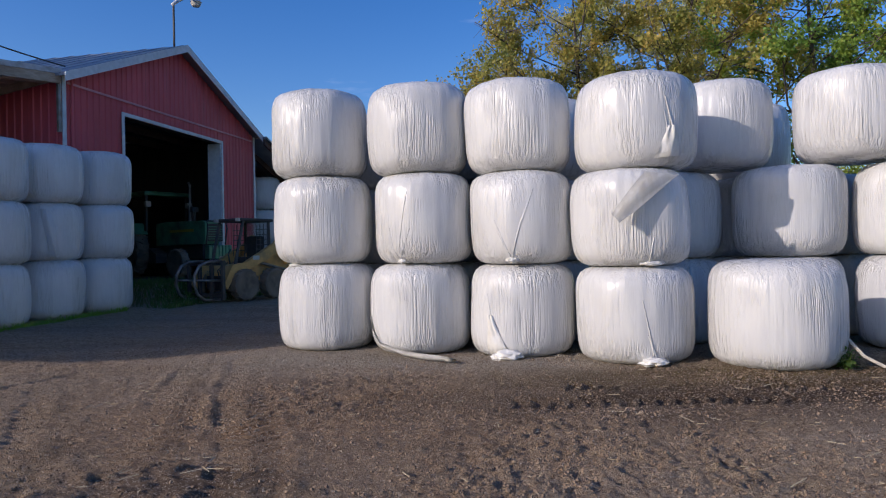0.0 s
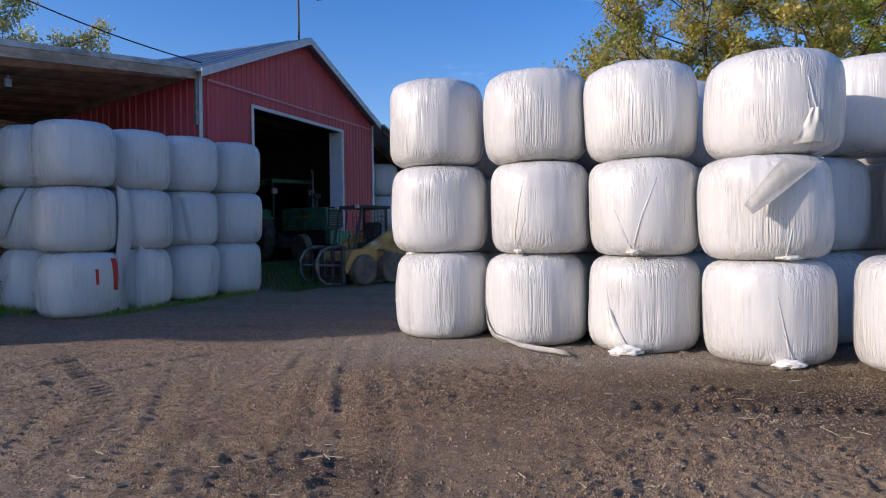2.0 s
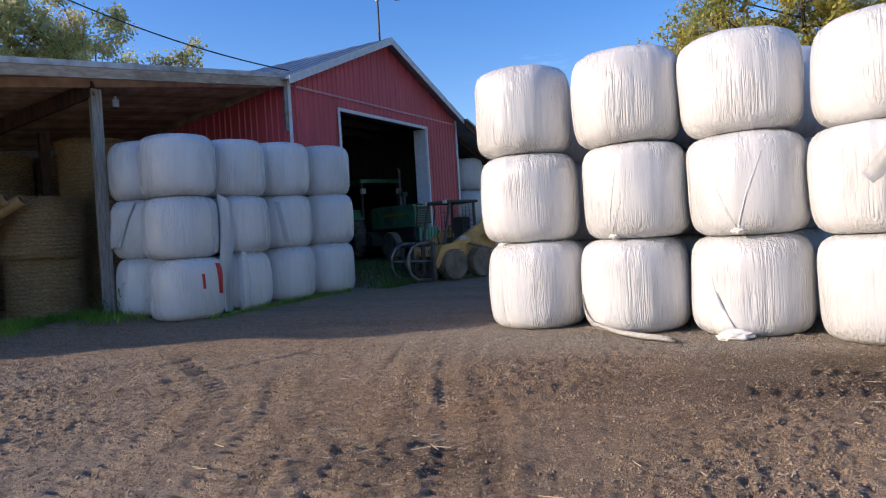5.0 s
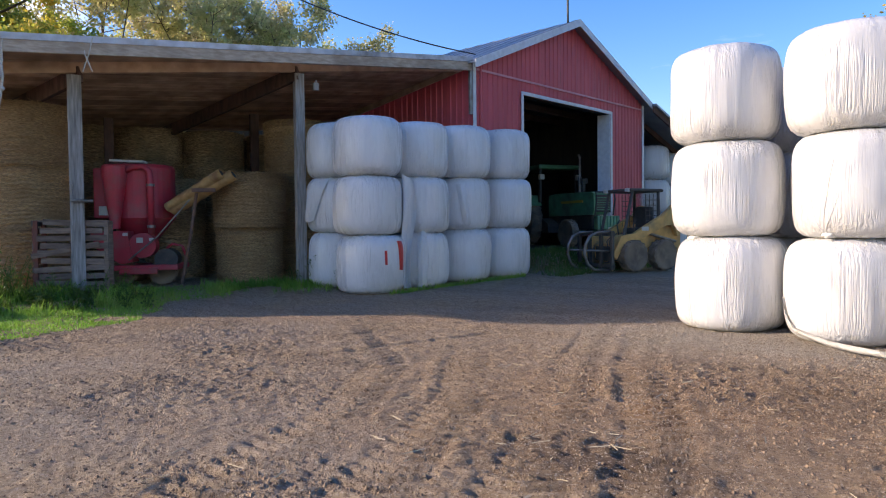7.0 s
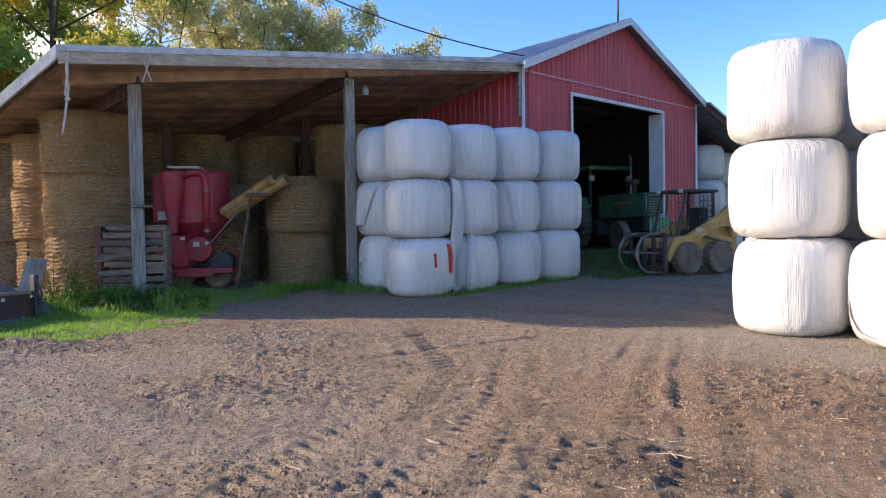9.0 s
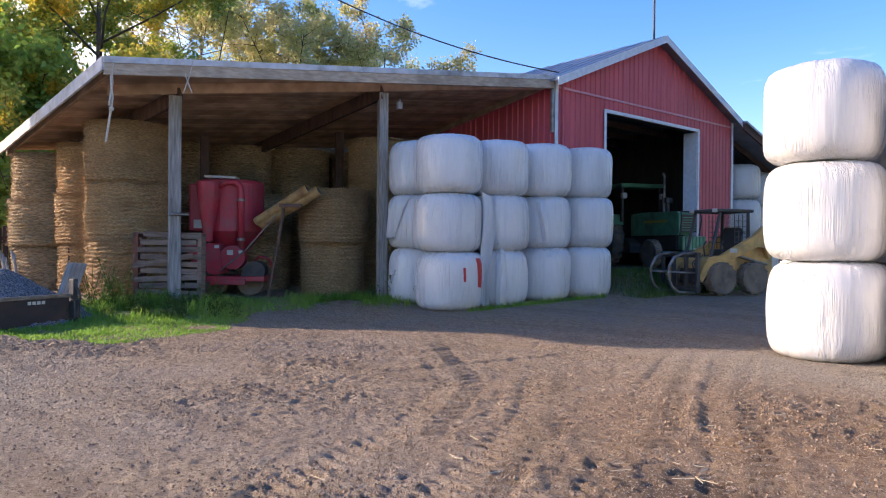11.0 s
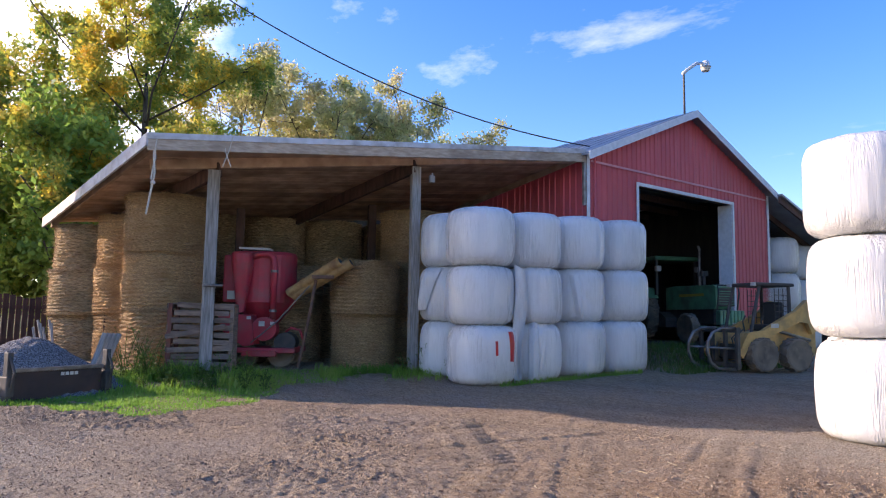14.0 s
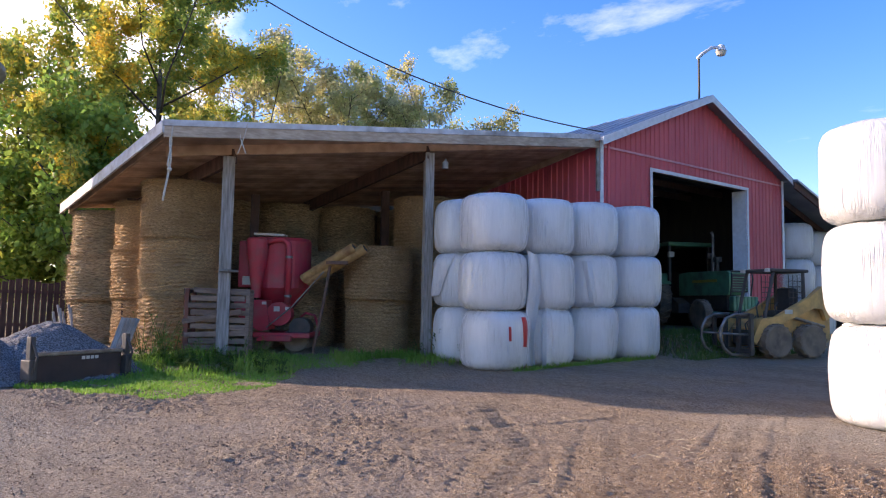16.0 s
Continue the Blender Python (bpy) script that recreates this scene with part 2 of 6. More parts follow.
def prism(bm, outline, y0, y1, m=None):
    """An outline of (x, z) pushed from y0 to y1."""
    f = [bm.verts.new((x, y0, z)) for x, z in outline]
    k = [bm.verts.new((x, y1, z)) for x, z in outline]
    n = len(f)
    bm.faces.new(f)
    bm.faces.new(k[::-1])
    for i in range(n):
        bm.faces.new((f[i], k[i], k[(i + 1) % n], f[(i + 1) % n]))
    if m is not None:
        bmesh.ops.transform(bm, matrix=m, verts=f + k)
    bmesh.ops.recalc_face_normals(bm, faces=bm.faces)


def lathe(bm, profile, seg=32, m=None):
    """A profile of (r, z) turned about z."""
    rings = []
    for r, z in profile:
        rings.append([bm.verts.new((r * math.cos(k * math.tau / seg), r * math.sin(k * math.tau / seg), z)) for k in range(seg)])
    for q, w in zip(rings, rings[1:]):
        for k in range(seg):
            bm.faces.new((q[k], q[(k + 1) % seg], w[(k + 1) % seg], w[k]))
    bm.faces.new(rings[0][::-1])
    bm.faces.new(rings[-1])
    if m is not None:
        bmesh.ops.transform(bm, matrix=m, verts=[v for g in rings for v in g])


# ---- plan ----
EYE_PLAN = Vector((-1.3, -0.2))
CORNER = Vector((-9.0, 14.85))                   # front corner of the barn that meets the shed
ALONG = Vector((0.239, 0.971))                   # along the barn's gable wall
BACK = Vector((-0.971, 0.239))                   # from the gable wall into the barn
BARN_W, BARN_D, EAVE_Z, RIDGE_Z, FLOOR_Z = 8.6, 15.0, 5.4, 7.2, 0.70
DOOR0, DOOR1, DOOR_Z = 1.98, 6.5, 4.85
SHED_A, SHED_B = Vector((-14.2, 6.55)), Vector((-9.05, 14.72))
SHED_U = (SHED_B - SHED_A).normalized()
SHED_V = Vector((-SHED_U.y, SHED_U.x))
SHED_L = (SHED_B - SHED_A).length


def smooth01(a, b, x):
    t = np.clip((x - a) / (b - a), 0, 1)
    return t * t * (3 - 2 * t)


def base_z(x, y):
    """The lie of the land: level in the yard, rising to the barn."""
    d = np.hypot(x - EYE_PLAN.x, y - EYE_PLAN.y)
    a = (x - CORNER.x) * ALONG.x + (y - CORNER.y) * ALONG.y
    b = (x - CORNER.x) * BACK.x + (y - CORNER.y) * BACK.y
    z = 0.2 * smooth01(12.0, 16.5, d) * smooth01(3.0, -1.0, x)
    bank = smooth01(-2.3, -0.4, b) * smooth01(0.4, 1.9, a) * smooth01(BARN_W + 6, BARN_W + 1, a)
    return z + (FLOOR_Z - 0.22) * bank


def gz(x, y):
    return float(base_z(np.float64(x), np.float64(y)))


def bp(a, b, z=0.0):
    """A place in the barn's own lines."""
    p = CORNER + ALONG * a + BACK * b
    return Vector((p.x, p.y, z))


def sp(s, v, z=0.0):
    """A place in the shed's own lines."""
    p = SHED_A + SHED_U * s + SHED_V * v
    return Vector((p.x, p.y, z))


BARN_YAW = math.degrees(math.atan2(ALONG.y, ALONG.x))
SHED_YAW = math.degrees(math.atan2(SHED_U.y, SHED_U.x))
BARN_M = pose(CORNER.x, CORNER.y, 0, 0, 0, BARN_YAW)     # x along the gable, y into the barn
SHED_M = pose(SHED_A.x, SHED_A.y, 0, 0, 0, SHED_YAW)     # x along the front, y into the shed

# ---- ground ----
def vnoise(x, y, seed=0):
    """Smooth value noise on arrays, -1 to 1."""
    xi, yi = np.floor(x).astype(np.int64), np.floor(y).astype(np.int64)
    fx, fy = x - xi, y - yi
    fx, fy = fx * fx * (3 - 2 * fx), fy * fy * (3 - 2 * fy)

    def h(a, b):
        v = (a * 374761393 + b * 668265263 + seed * 1442695041) & 0x7FFFFFFF
        v = ((v ^ (v >> 13)) * 1274126177) & 0x7FFFFFFF
        return ((v ^ (v >> 16)) & 0xFFFF) / 32767.5 - 1
    return (h(xi, yi) * (1 - fx) + h(xi + 1, yi) * fx) * (1 - fy) + (h(xi, yi + 1) * (1 - fx) + h(xi + 1, yi + 1) * fx) * fy


def fbm(x, y, octaves=4, seed=0):
    return sum(vnoise(x * 2 ** i, y * 2 ** i, seed + i) / 2 ** i for i in range(octaves))


# wheel tracks: plan lines that tyres have pressed into the dirt
TRACKS = [((-3.95, 8.6), (-3.55, 6.7), (-2.95, 4.3), (-2.3, 1.5)), ((-3.3, 8.4), (-2.85, 6.2), (-2.3, 4.4), (-1.7, 1.6)),
          ((-5.6, 8.2), (-4.3, 5.6), (-3.75, 4.4), (-3.0, 1.4)), ((-7.0, 7.2), (-5.0, 5.2), (-4.3, 3.6), (-3.9, 1.2)),
          ((-16, 3.2), (-9.5, 4.7), (-6.5, 6.2), (-5.0, 9.5)), ((-16, 2.0), (-9.5, 3.4), (-5.8, 5.1), (-4.2, 9.0)),
          ((0.2, 6.1), (1.4, 6.0), (3.2, 5.6), (6.0, 4.9)), ((-0.4, 5.4), (1.3, 5.4), (3.2, 4.9), (6.0, 4.1))]


def lumps(x, y):
    """Churned dirt: crumbs and clods, tyre lug prints and the low ridges beside them."""
    churn = 0.25 + 0.75 * smooth01(-0.35, 0.6, fbm(x * 0.5, y * 0.5, 2, 31) + 0.3 * smooth01(-4.8, -2.2, x) - 0.15)
    crumb = np.abs(fbm(x * 13.0, y * 13.0, 2, 21))
    z = 0.014 * fbm(x * 1.1, y * 1.1, 2, 3) + 0.021 * (0.5 - crumb) * churn + 0.015 * vnoise(x * 21, y * 21, 41) * (0.45 + 0.55 * churn)
    clod = np.maximum(0, fbm(x * 16.0, y * 16.0, 2, 51) - 0.45)
    z = z + 0.036 * clod * churn
    for n_, line in enumerate(TRACKS):
        best = np.full_like(x, 9.0)
        arc = np.zeros_like(x)
        run = 0.0
        for (ax, ay), (bx, by) in zip(line, line[1:]):
            dx, dy = bx - ax, by - ay
            q = math.hypot(dx, dy)
            t = np.clip(((x - ax) * dx + (y - ay) * dy) / (q * q), 0, 1)
            d = np.hypot(x - ax - t * dx, y - ay - t * dy)
            nearer = d < best
            best, arc = np.where(nearer, d, best), np.where(nearer, run + t * q, arc)
            run += q
        wob = best + 0.04 * vnoise(x * 1.5, y * 1.5, 5 + n_)
        inside = smooth01(0.25, 0.19, wob)
        clear = smooth01(-0.8, -0.1, vnoise(x * 0.8 + 3 * n_, y * 0.8, 8))
        lug = smooth01(-0.2, 0.3, np.sin(arc * 42 + wob * 14)) if n_ not in (4, 5) else 0.35 + 0.2 * vnoise(x * 7, y * 7, 12)
        z = z * (1 - 0.45 * inside * clear) + inside * clear * (-0.019 + 0.028 * lug) + 0.013 * clear * smooth01(0.40, 0.30, wob) * smooth01(0.20, 0.28, wob) * (0.6 + 0.8 * vnoise(x * 6, y * 6, 9))
    # a churned hollow
    d = np.hypot((x + 2.55) / 1.5, y - 3.6)
    return z + smooth01(0.75, 0.2, d) * (-0.012 + 0.026 * np.maximum(0, fbm(x * 16, y * 16, 2, 61)))


def axis(lo, hi, fine, far):
    a = list(np.arange(lo, hi, fine))
    step, v = fine, hi
    while v < far:
        a.append(v)
        step *= 1.22
        v += step
    step, v = fine, lo
    pre = []
    while v > -far:
        step *= 1.22
        v -= step
        pre.append(v)
    return np.array(pre[::-1] + a)


gx, gy = axis(-12.0, 5.6, 0.021, 700), axis(1.9, 9.4, 0.021, 700)
X, Y = np.meshgrid(gx, gy)
fade = smooth01(0, 1.5, X + 15) * smooth01(0, 1.5, 8 - X) * smooth01(0, 1, Y + 0.5) * smooth01(0, 2, 14 - Y)
Z = base_z(X, Y) + lumps(X, Y) * fade
nx, ny = len(gx), len(gy)
idx = np.arange(nx * ny).reshape(ny, nx)
quads = np.stack([idx[:-1, :-1], idx[:-1, 1:], idx[1:, 1:], idx[1:, :-1]], -1).reshape(-1, 4)
gme = bpy.data.meshes.new("ground")
gme.vertices.add(nx * ny)
gme.vertices.foreach_set("co", np.stack([X, Y, Z], -1).reshape(-1))
gme.loops.add(quads.size)
gme.loops.foreach_set("vertex_index", quads.reshape(-1))
gme.polygons.add(len(quads))
gme.polygons.foreach_set("loop_start", np.arange(0, quads.size, 4))
gme.polygons.foreach_set("loop_total", np.full(len(quads), 4))
gme.polygons.foreach_set("use_smooth", np.ones(len(quads), dtype=bool))
gme.update()


def ground_mat():
    m = bpy.data.materials.new("yard_dirt")
    m.use_nodes = True
    n, l = m.node_tree.nodes, m.node_tree.links
    b = n["Principled BSDF"]
    b.inputs["Roughness"].default_value = 0.95
    b.inputs["Specular IOR Level"].default_value = 0.2
    tc = n.new("ShaderNodeTexCoord")

    def noise_(scale, detail=6.0, rough=0.55):
        t = n.new("ShaderNodeTexNoise")
        t.inputs["Scale"].default_value, t.inputs["Detail"].default_value, t.inputs["Roughness"].default_value = scale, detail, rough
        l.new(tc.outputs["Object"], t.inputs["Vector"])
        return t.outputs["Fac"]

    def ramp(v, lo, hi):
        r = n.new("ShaderNodeMapRange")
        r.inputs["From Min"].default_value, r.inputs["From Max"].default_value = lo, hi
        l.new(v, r.inputs["Value"])
        return r.outputs["Result"]

    def mix(f, a, c):
        x = n.new("ShaderNodeMix")
        x.data_type = 'RGBA'
        l.new(f, x.inputs["Factor"])
        for k, v in (("A", a), ("B", c)):
            if isinstance(v, tuple):
                x.inputs[k].default_value = (*v, 1)
            else:
                l.new(v, x.inputs[k])
        return x.outputs["Result"]

    def disc(cx, cy, r0, r1, sx=1.0, sy=1.0):
        """1 inside an uneven patch of the plan, 0 outside."""
        mp = n.new("ShaderNodeMapping")
        mp.inputs["Location"].default_value = (-cx * sx, -cy * sy, 0)
        mp.inputs["Scale"].default_value = (sx, sy, 0)
        l.new(tc.outputs["Object"], mp.inputs["Vector"])
        le = n.new("ShaderNodeVectorMath")
        le.operation = 'LENGTH'
        l.new(mp.outputs["Vector"], le.inputs[0])
        ad = n.new("ShaderNodeMath")
        ad.operation = 'MULTIPLY_ADD'
        ad.inputs[1].default_value = r1 * 0.7
        l.new(noise_(1.6, 5.0), ad.inputs[0])
        l.new(le.outputs["Value"], ad.inputs[2])
        return ramp(ad.outputs[0], r1 * 1.35, r0 * 1.35)

    dirt = mix(ramp(noise_(7.0), 0.35, 0.68), (0.68, 0.515, 0.345), (0.42, 0.295, 0.185))
    dirt = mix(ramp(noise_(0.55, 4.0), 0.42, 0.62), dirt, (0.52, 0.41, 0.31))
    # dark speckle in the colour stands in for shaded crevices between crumbs
    dirt = mix(ramp(noise_(30.0, 4.0, 0.7), 0.50, 0.62), dirt, (0.22, 0.14, 0.09))
    gravel = mix(ramp(noise_(55.0, 3.0), 0.40, 0.62), (0.61, 0.535, 0.435), (0.30, 0.245, 0.19))
    col = mix(disc(-0.4, 8.6, 1.6, 2.6, 0.55, 1.0), dirt, gravel)
    col = mix(disc(-9.8, 1.8, 1.2, 3.0, 0.5, 1.0), col, gravel)
    # red earth, wet dung-dark soil, and a mossy stretch before the stacks
    col = mix(disc(-2.0, 5.0, 0.8, 2.4, 0.7, 0.9), col, mix(ramp(noise_(9.0), 0.38, 0.66), (0.52, 0.34, 0.20), (0.28, 0.165, 0.095)))
    col = mix(disc(1.9, 5.6, 0.7, 1.5, 0.36, 1.0), col, (0.10, 0.065, 0.042))
    col = mix(disc(2.6, 6.5, 0.4, 1.0, 0.25, 1.0), col, mix(ramp(noise_(20.0), 0.4, 0.65), (0.17, 0.125, 0.05), (0.15, 0.09, 0.045)))
    col = mix(disc(-2.45, 3.55, 0.1, 0.6, 0.6, 1.0), col, (0.17, 0.115, 0.078))
    # wheel-packed streaks along the drive to the barn
    sm = n.new("ShaderNodeMapping")
    sm.inputs["Rotation"].default_value = (0, 0, radians(-112))
    sm.inputs["Scale"].default_value = (0.16, 1.9, 1)
    l.new(tc.outputs["Object"], sm.inputs["Vector"])
    st = n.new("ShaderNodeTexNoise")
    st.inputs["Scale"].default_value, st.inputs["Detail"].default_value, st.inputs["Roughness"].default_value = 1.0, 7.0, 0.62
    l.new(sm.outputs["Vector"], st.inputs["Vector"])
    sr = n.new("ShaderNodeMapRange")
    sr.inputs["From Min"].default_value, sr.inputs["From Max"].default_value, sr.inputs["To Max"].default_value = 0.50, 0.68, 0.5
    l.new(st.outputs["Fac"], sr.inputs["Value"])
    col = mix(sr.outputs["Result"], col, (0.26, 0.18, 0.12))
    # crumbs and grit: dark specks painted as crevice shade, pale grains
    col = mix(ramp(noise_(36.0, 8.0, 0.8), 0.54, 0.61), col, (0.13, 0.085, 0.056))
    col = mix(ramp(noise_(60.0, 4.0, 0.7), 0.55, 0.64), col, (0.70, 0.58, 0.45))
    # meadow beyond the yard
    far = disc(-3, 6, 24, 30)
    col = mix(far, mix(ramp(noise_(0.4), 0.4, 0.6), (0.07, 0.10, 0.03), (0.12, 0.13, 0.05)), col)
    l.new(col, b.inputs["Base Color"])
    bu = n.new("ShaderNodeBump")
    bu.inputs["Strength"].default_value, bu.inputs["Distance"].default_value = 1.0, 0.08
    mixh = n.new("ShaderNodeMath")
    l.new(noise_(38.0, 8.0, 0.72), mixh.inputs[0])
    l.new(noise_(130.0, 3.0), mixh.inputs[1])
    l.new(mixh.outputs[0], bu.inputs["Height"])
    l.new(bu.outputs["Normal"], b.inputs["Normal"])
    return m


gme.materials.append(ground_mat())
tagged(new("ground", gme), "rutted brown dirt and gravel farmyard with tyre tracks", "ground", kind="structure")

# ---- barn ----
def gable_z(a):
    return EAVE_Z + (RIDGE_Z - EAVE_Z) * (1 - abs(a - BARN_W / 2) / (BARN_W / 2))


def siding(name, a0, a1, zb, zt, parent, y=0.0, m=None, depth=0.025):
    """One ribbed metal sheet, upright, ribs every 20 cm."""
    xs = []
    x = a0
    while x < a1 - 1e-4:
        for dx, off in ((0.0, 0.0), (0.13, 0.0), (0.15, -depth), (0.18, -depth)):
            if x + dx <= a1 + 1e-6:
                xs.append((x + dx, off))
        x += 0.2
    xs.append((a1, 0.0))
    brk = BARN_W / 2
    if a0 < brk < a1 and all(abs(q - brk) > 1e-3 for q, _ in xs):
        xs = sorted(xs + [(brk, 0.0)])
    v, f = [], []
    for q, off in xs:
        v += [(q, y + off, zb), (q, y + off, zt(q))]
    for i in range(len(xs) - 1):
        f.append((2 * i, 2 * i + 2, 2 * i + 3, 2 * i + 1))
    ob = raw(name, v, f, BARN_RED, parent)
    if m is not None:
        ob.matrix_local = m
    return ob


barn = thing("barn", BARN_M, "red metal-sided gable barn with white trim and open door", "barn")


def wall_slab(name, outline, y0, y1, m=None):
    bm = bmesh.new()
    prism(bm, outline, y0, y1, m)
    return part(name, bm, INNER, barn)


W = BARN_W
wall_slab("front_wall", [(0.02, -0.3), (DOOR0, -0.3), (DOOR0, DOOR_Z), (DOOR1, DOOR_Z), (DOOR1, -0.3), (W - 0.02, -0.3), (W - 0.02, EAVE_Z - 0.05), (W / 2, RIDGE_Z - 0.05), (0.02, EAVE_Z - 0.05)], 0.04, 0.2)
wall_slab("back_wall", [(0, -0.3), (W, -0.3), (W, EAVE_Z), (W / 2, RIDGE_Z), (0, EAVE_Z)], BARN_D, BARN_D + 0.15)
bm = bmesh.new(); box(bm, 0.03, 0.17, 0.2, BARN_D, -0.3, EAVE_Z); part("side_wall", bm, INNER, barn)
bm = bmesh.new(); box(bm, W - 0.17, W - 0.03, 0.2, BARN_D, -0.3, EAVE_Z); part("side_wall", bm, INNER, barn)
bm = bmesh.new(); box(bm, 0.1, W - 0.1, 0.0, BARN_D, FLOOR_Z - 0.5, FLOOR_Z); part("barn_floor", bm, INNER, barn, "earth floor, barn shade darkened into its colour")
# front sheets, cut round the door
edges = [0.0, 0.8, DOOR0] + [DOOR0 + (DOOR1 - DOOR0) * k / 5 for k in range(1, 5)] + [DOOR1, 7.3, W]
for q0, q1 in zip(edges, edges[1:]):
    low = DOOR_Z if DOOR0 - 1e-3 <= q0 and q1 <= DOOR1 + 1e-3 else -0.05
    siding("siding_sheet", q0 + 0.002, q1 - 0.002, low, lambda q: gable_z(q) - 0.02, barn)
# the side that the shed leans on
for k in range(8):
    siding("siding_sheet", k * 0.9, k * 0.9 + 0.898, -0.05, lambda q: EAVE_Z - 0.02, barn, m=pose(0, 0, 0, 0, 0, 90) @ Matrix.Diagonal((1, -1, 1, 1)))
for k in range(6):
    siding("siding_sheet", k * 0.9, k * 0.9 + 0.898, -0.05, lambda q: EAVE_Z - 0.02, barn, m=pose(W, 0, 0, 0, 0, 90))
# roof, two slopes with standing ribs
OVER, FRONT = 0.28, 0.32
for side in (-1, 1):
    bm = bmesh.new()
    run = W / 2 + OVER
    drop = (RIDGE_Z - EAVE_Z) / (W / 2)
    for (x0, x1, up) in [(0, run, 0.0)]:
        pts = [(W / 2 + side * x0, RIDGE_Z + 0.06), (W / 2 + side * x1, RIDGE_Z + 0.06 - drop * x1), (W / 2 + side * x1, RIDGE_Z - 0.0 - drop * x1), (W / 2 + side * x0, RIDGE_Z)]
        prism(bm, pts, -FRONT, BARN_D + 0.3)
    part("roof", bm, GREY_ROOF, barn, "grey ribbed sheet roof")
    y = -FRONT + 0.1
    while y < BARN_D:
        bm = bmesh.new()
        prism(bm, [(W / 2 + side * 0.02, RIDGE_Z + 0.072), (W / 2 + side * run, RIDGE_Z + 0.072 - drop * run), (W / 2 + side * run, RIDGE_Z + 0.055 - drop * run), (W / 2 + side * 0.02, RIDGE_Z + 0.055)], y, y + 0.04)
        part("roof_rib", bm, GREY_ROOF, barn)
        y += 0.6
    bm = bmesh.new()
    prism(bm, [(W / 2, RIDGE_Z + 0.075), (W / 2 + side * run, RIDGE_Z + 0.075 - drop * run), (W / 2 + side * run, RIDGE_Z - 0.13 - drop * run), (W / 2, RIDGE_Z - 0.13)], -FRONT - 0.025, -FRONT - 0.002)
    part("barge_board", bm, WHITE_TRIM, barn, "white barge board")
# white trim
for a0, a1, z0, z1 in ((-0.05, 0.06, -0.05, EAVE_Z - 0.02), (W - 0.06, W + 0.05, -0.05, EAVE_Z - 0.02), (DOOR0 - 0.09, DOOR0 + 0.005, 0.3, DOOR_Z + 0.09), (DOOR1 - 0.005, DOOR1 + 0.09, 0.3, DOOR_Z + 0.09), (DOOR0, DOOR1, DOOR_Z, DOOR_Z + 0.09)):
    bm = bmesh.new(); box(bm, a0, a1, -0.05, -0.028, z0, z1, 0.004); part("trim", bm, WHITE_TRIM, barn, "white metal trim")
bm = bmesh.new(); box(bm, DOOR1 - 0.03, DOOR1 - 0.002, -0.02, 0.42, FLOOR_Z, DOOR_Z); part("door_jamb", bm, WHITE_TRIM, barn, "white door jamb")
bm = bmesh.new(); box(bm, DOOR0 + 0.002, DOOR0 + 0.03, -0.02, 0.42, FLOOR_Z, DOOR_Z); part("door_jamb", bm, WHITE_TRIM, barn, "white door jamb")
bm = bmesh.new(); box(bm, 0.1, W - 0.1, -0.045, -0.027, EAVE_Z - 0.2, EAVE_Z - 0.15); part("flashing", bm, mat("faded_flashing", (0.72, 0.32, 0.34), (0.62, 0.25, 0.27), 0.5, 5.0, bump=0.05), barn, "pale red flashing strip")
bm = bmesh.new(); tube(bm, [(0.22, -0.06, EAVE_Z - 0.1), (0.22, -0.06, 2.0), (0.22, -0.06, 0.3)], 0.03); part("conduit", bm, BARN_RED, barn, "red painted conduit")
# rafters seen through the door
for k in range(9):
    y = 0.7 + k * 1.2
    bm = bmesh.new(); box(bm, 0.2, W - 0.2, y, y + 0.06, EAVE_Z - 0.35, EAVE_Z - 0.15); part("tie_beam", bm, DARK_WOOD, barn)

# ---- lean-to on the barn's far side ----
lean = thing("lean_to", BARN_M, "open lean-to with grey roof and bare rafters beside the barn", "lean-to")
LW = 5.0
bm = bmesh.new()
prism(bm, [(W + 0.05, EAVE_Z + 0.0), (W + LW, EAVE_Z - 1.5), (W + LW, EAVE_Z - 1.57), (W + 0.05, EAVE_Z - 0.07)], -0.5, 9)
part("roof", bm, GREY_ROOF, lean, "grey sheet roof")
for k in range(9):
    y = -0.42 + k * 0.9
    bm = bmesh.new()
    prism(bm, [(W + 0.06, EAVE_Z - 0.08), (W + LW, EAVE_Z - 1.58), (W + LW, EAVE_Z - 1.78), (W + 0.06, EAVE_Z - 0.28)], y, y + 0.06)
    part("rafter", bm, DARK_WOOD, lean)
bm = bmesh.new(); box(bm, W + LW - 0.2, W + LW, -0.3, -0.1, -0.3, EAVE_Z - 1.75); part("post", bm, OLD_WOOD, lean)
# closing walls added to hide the sky, in the same shade-darkened colour
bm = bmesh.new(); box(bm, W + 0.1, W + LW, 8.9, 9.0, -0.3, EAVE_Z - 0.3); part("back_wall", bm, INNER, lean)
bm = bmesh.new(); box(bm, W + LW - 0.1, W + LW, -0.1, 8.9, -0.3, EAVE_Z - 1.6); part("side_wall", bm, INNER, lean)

# ---- open-fronted shed ----
shed = thing("open_shed", Matrix.Identity(4), "open-fronted pole shed of weathered boards sheltering hay", "shed")
RAKE = Vector((-0.993, 0.118))
SHED_DEPTH, SHED_DROP = 6.3, 0.95
FZ0, FZ1 = 4.58, 5.43
ROOF_A, ROOF_B = Vector((-13.3, 6.08)), SHED_B


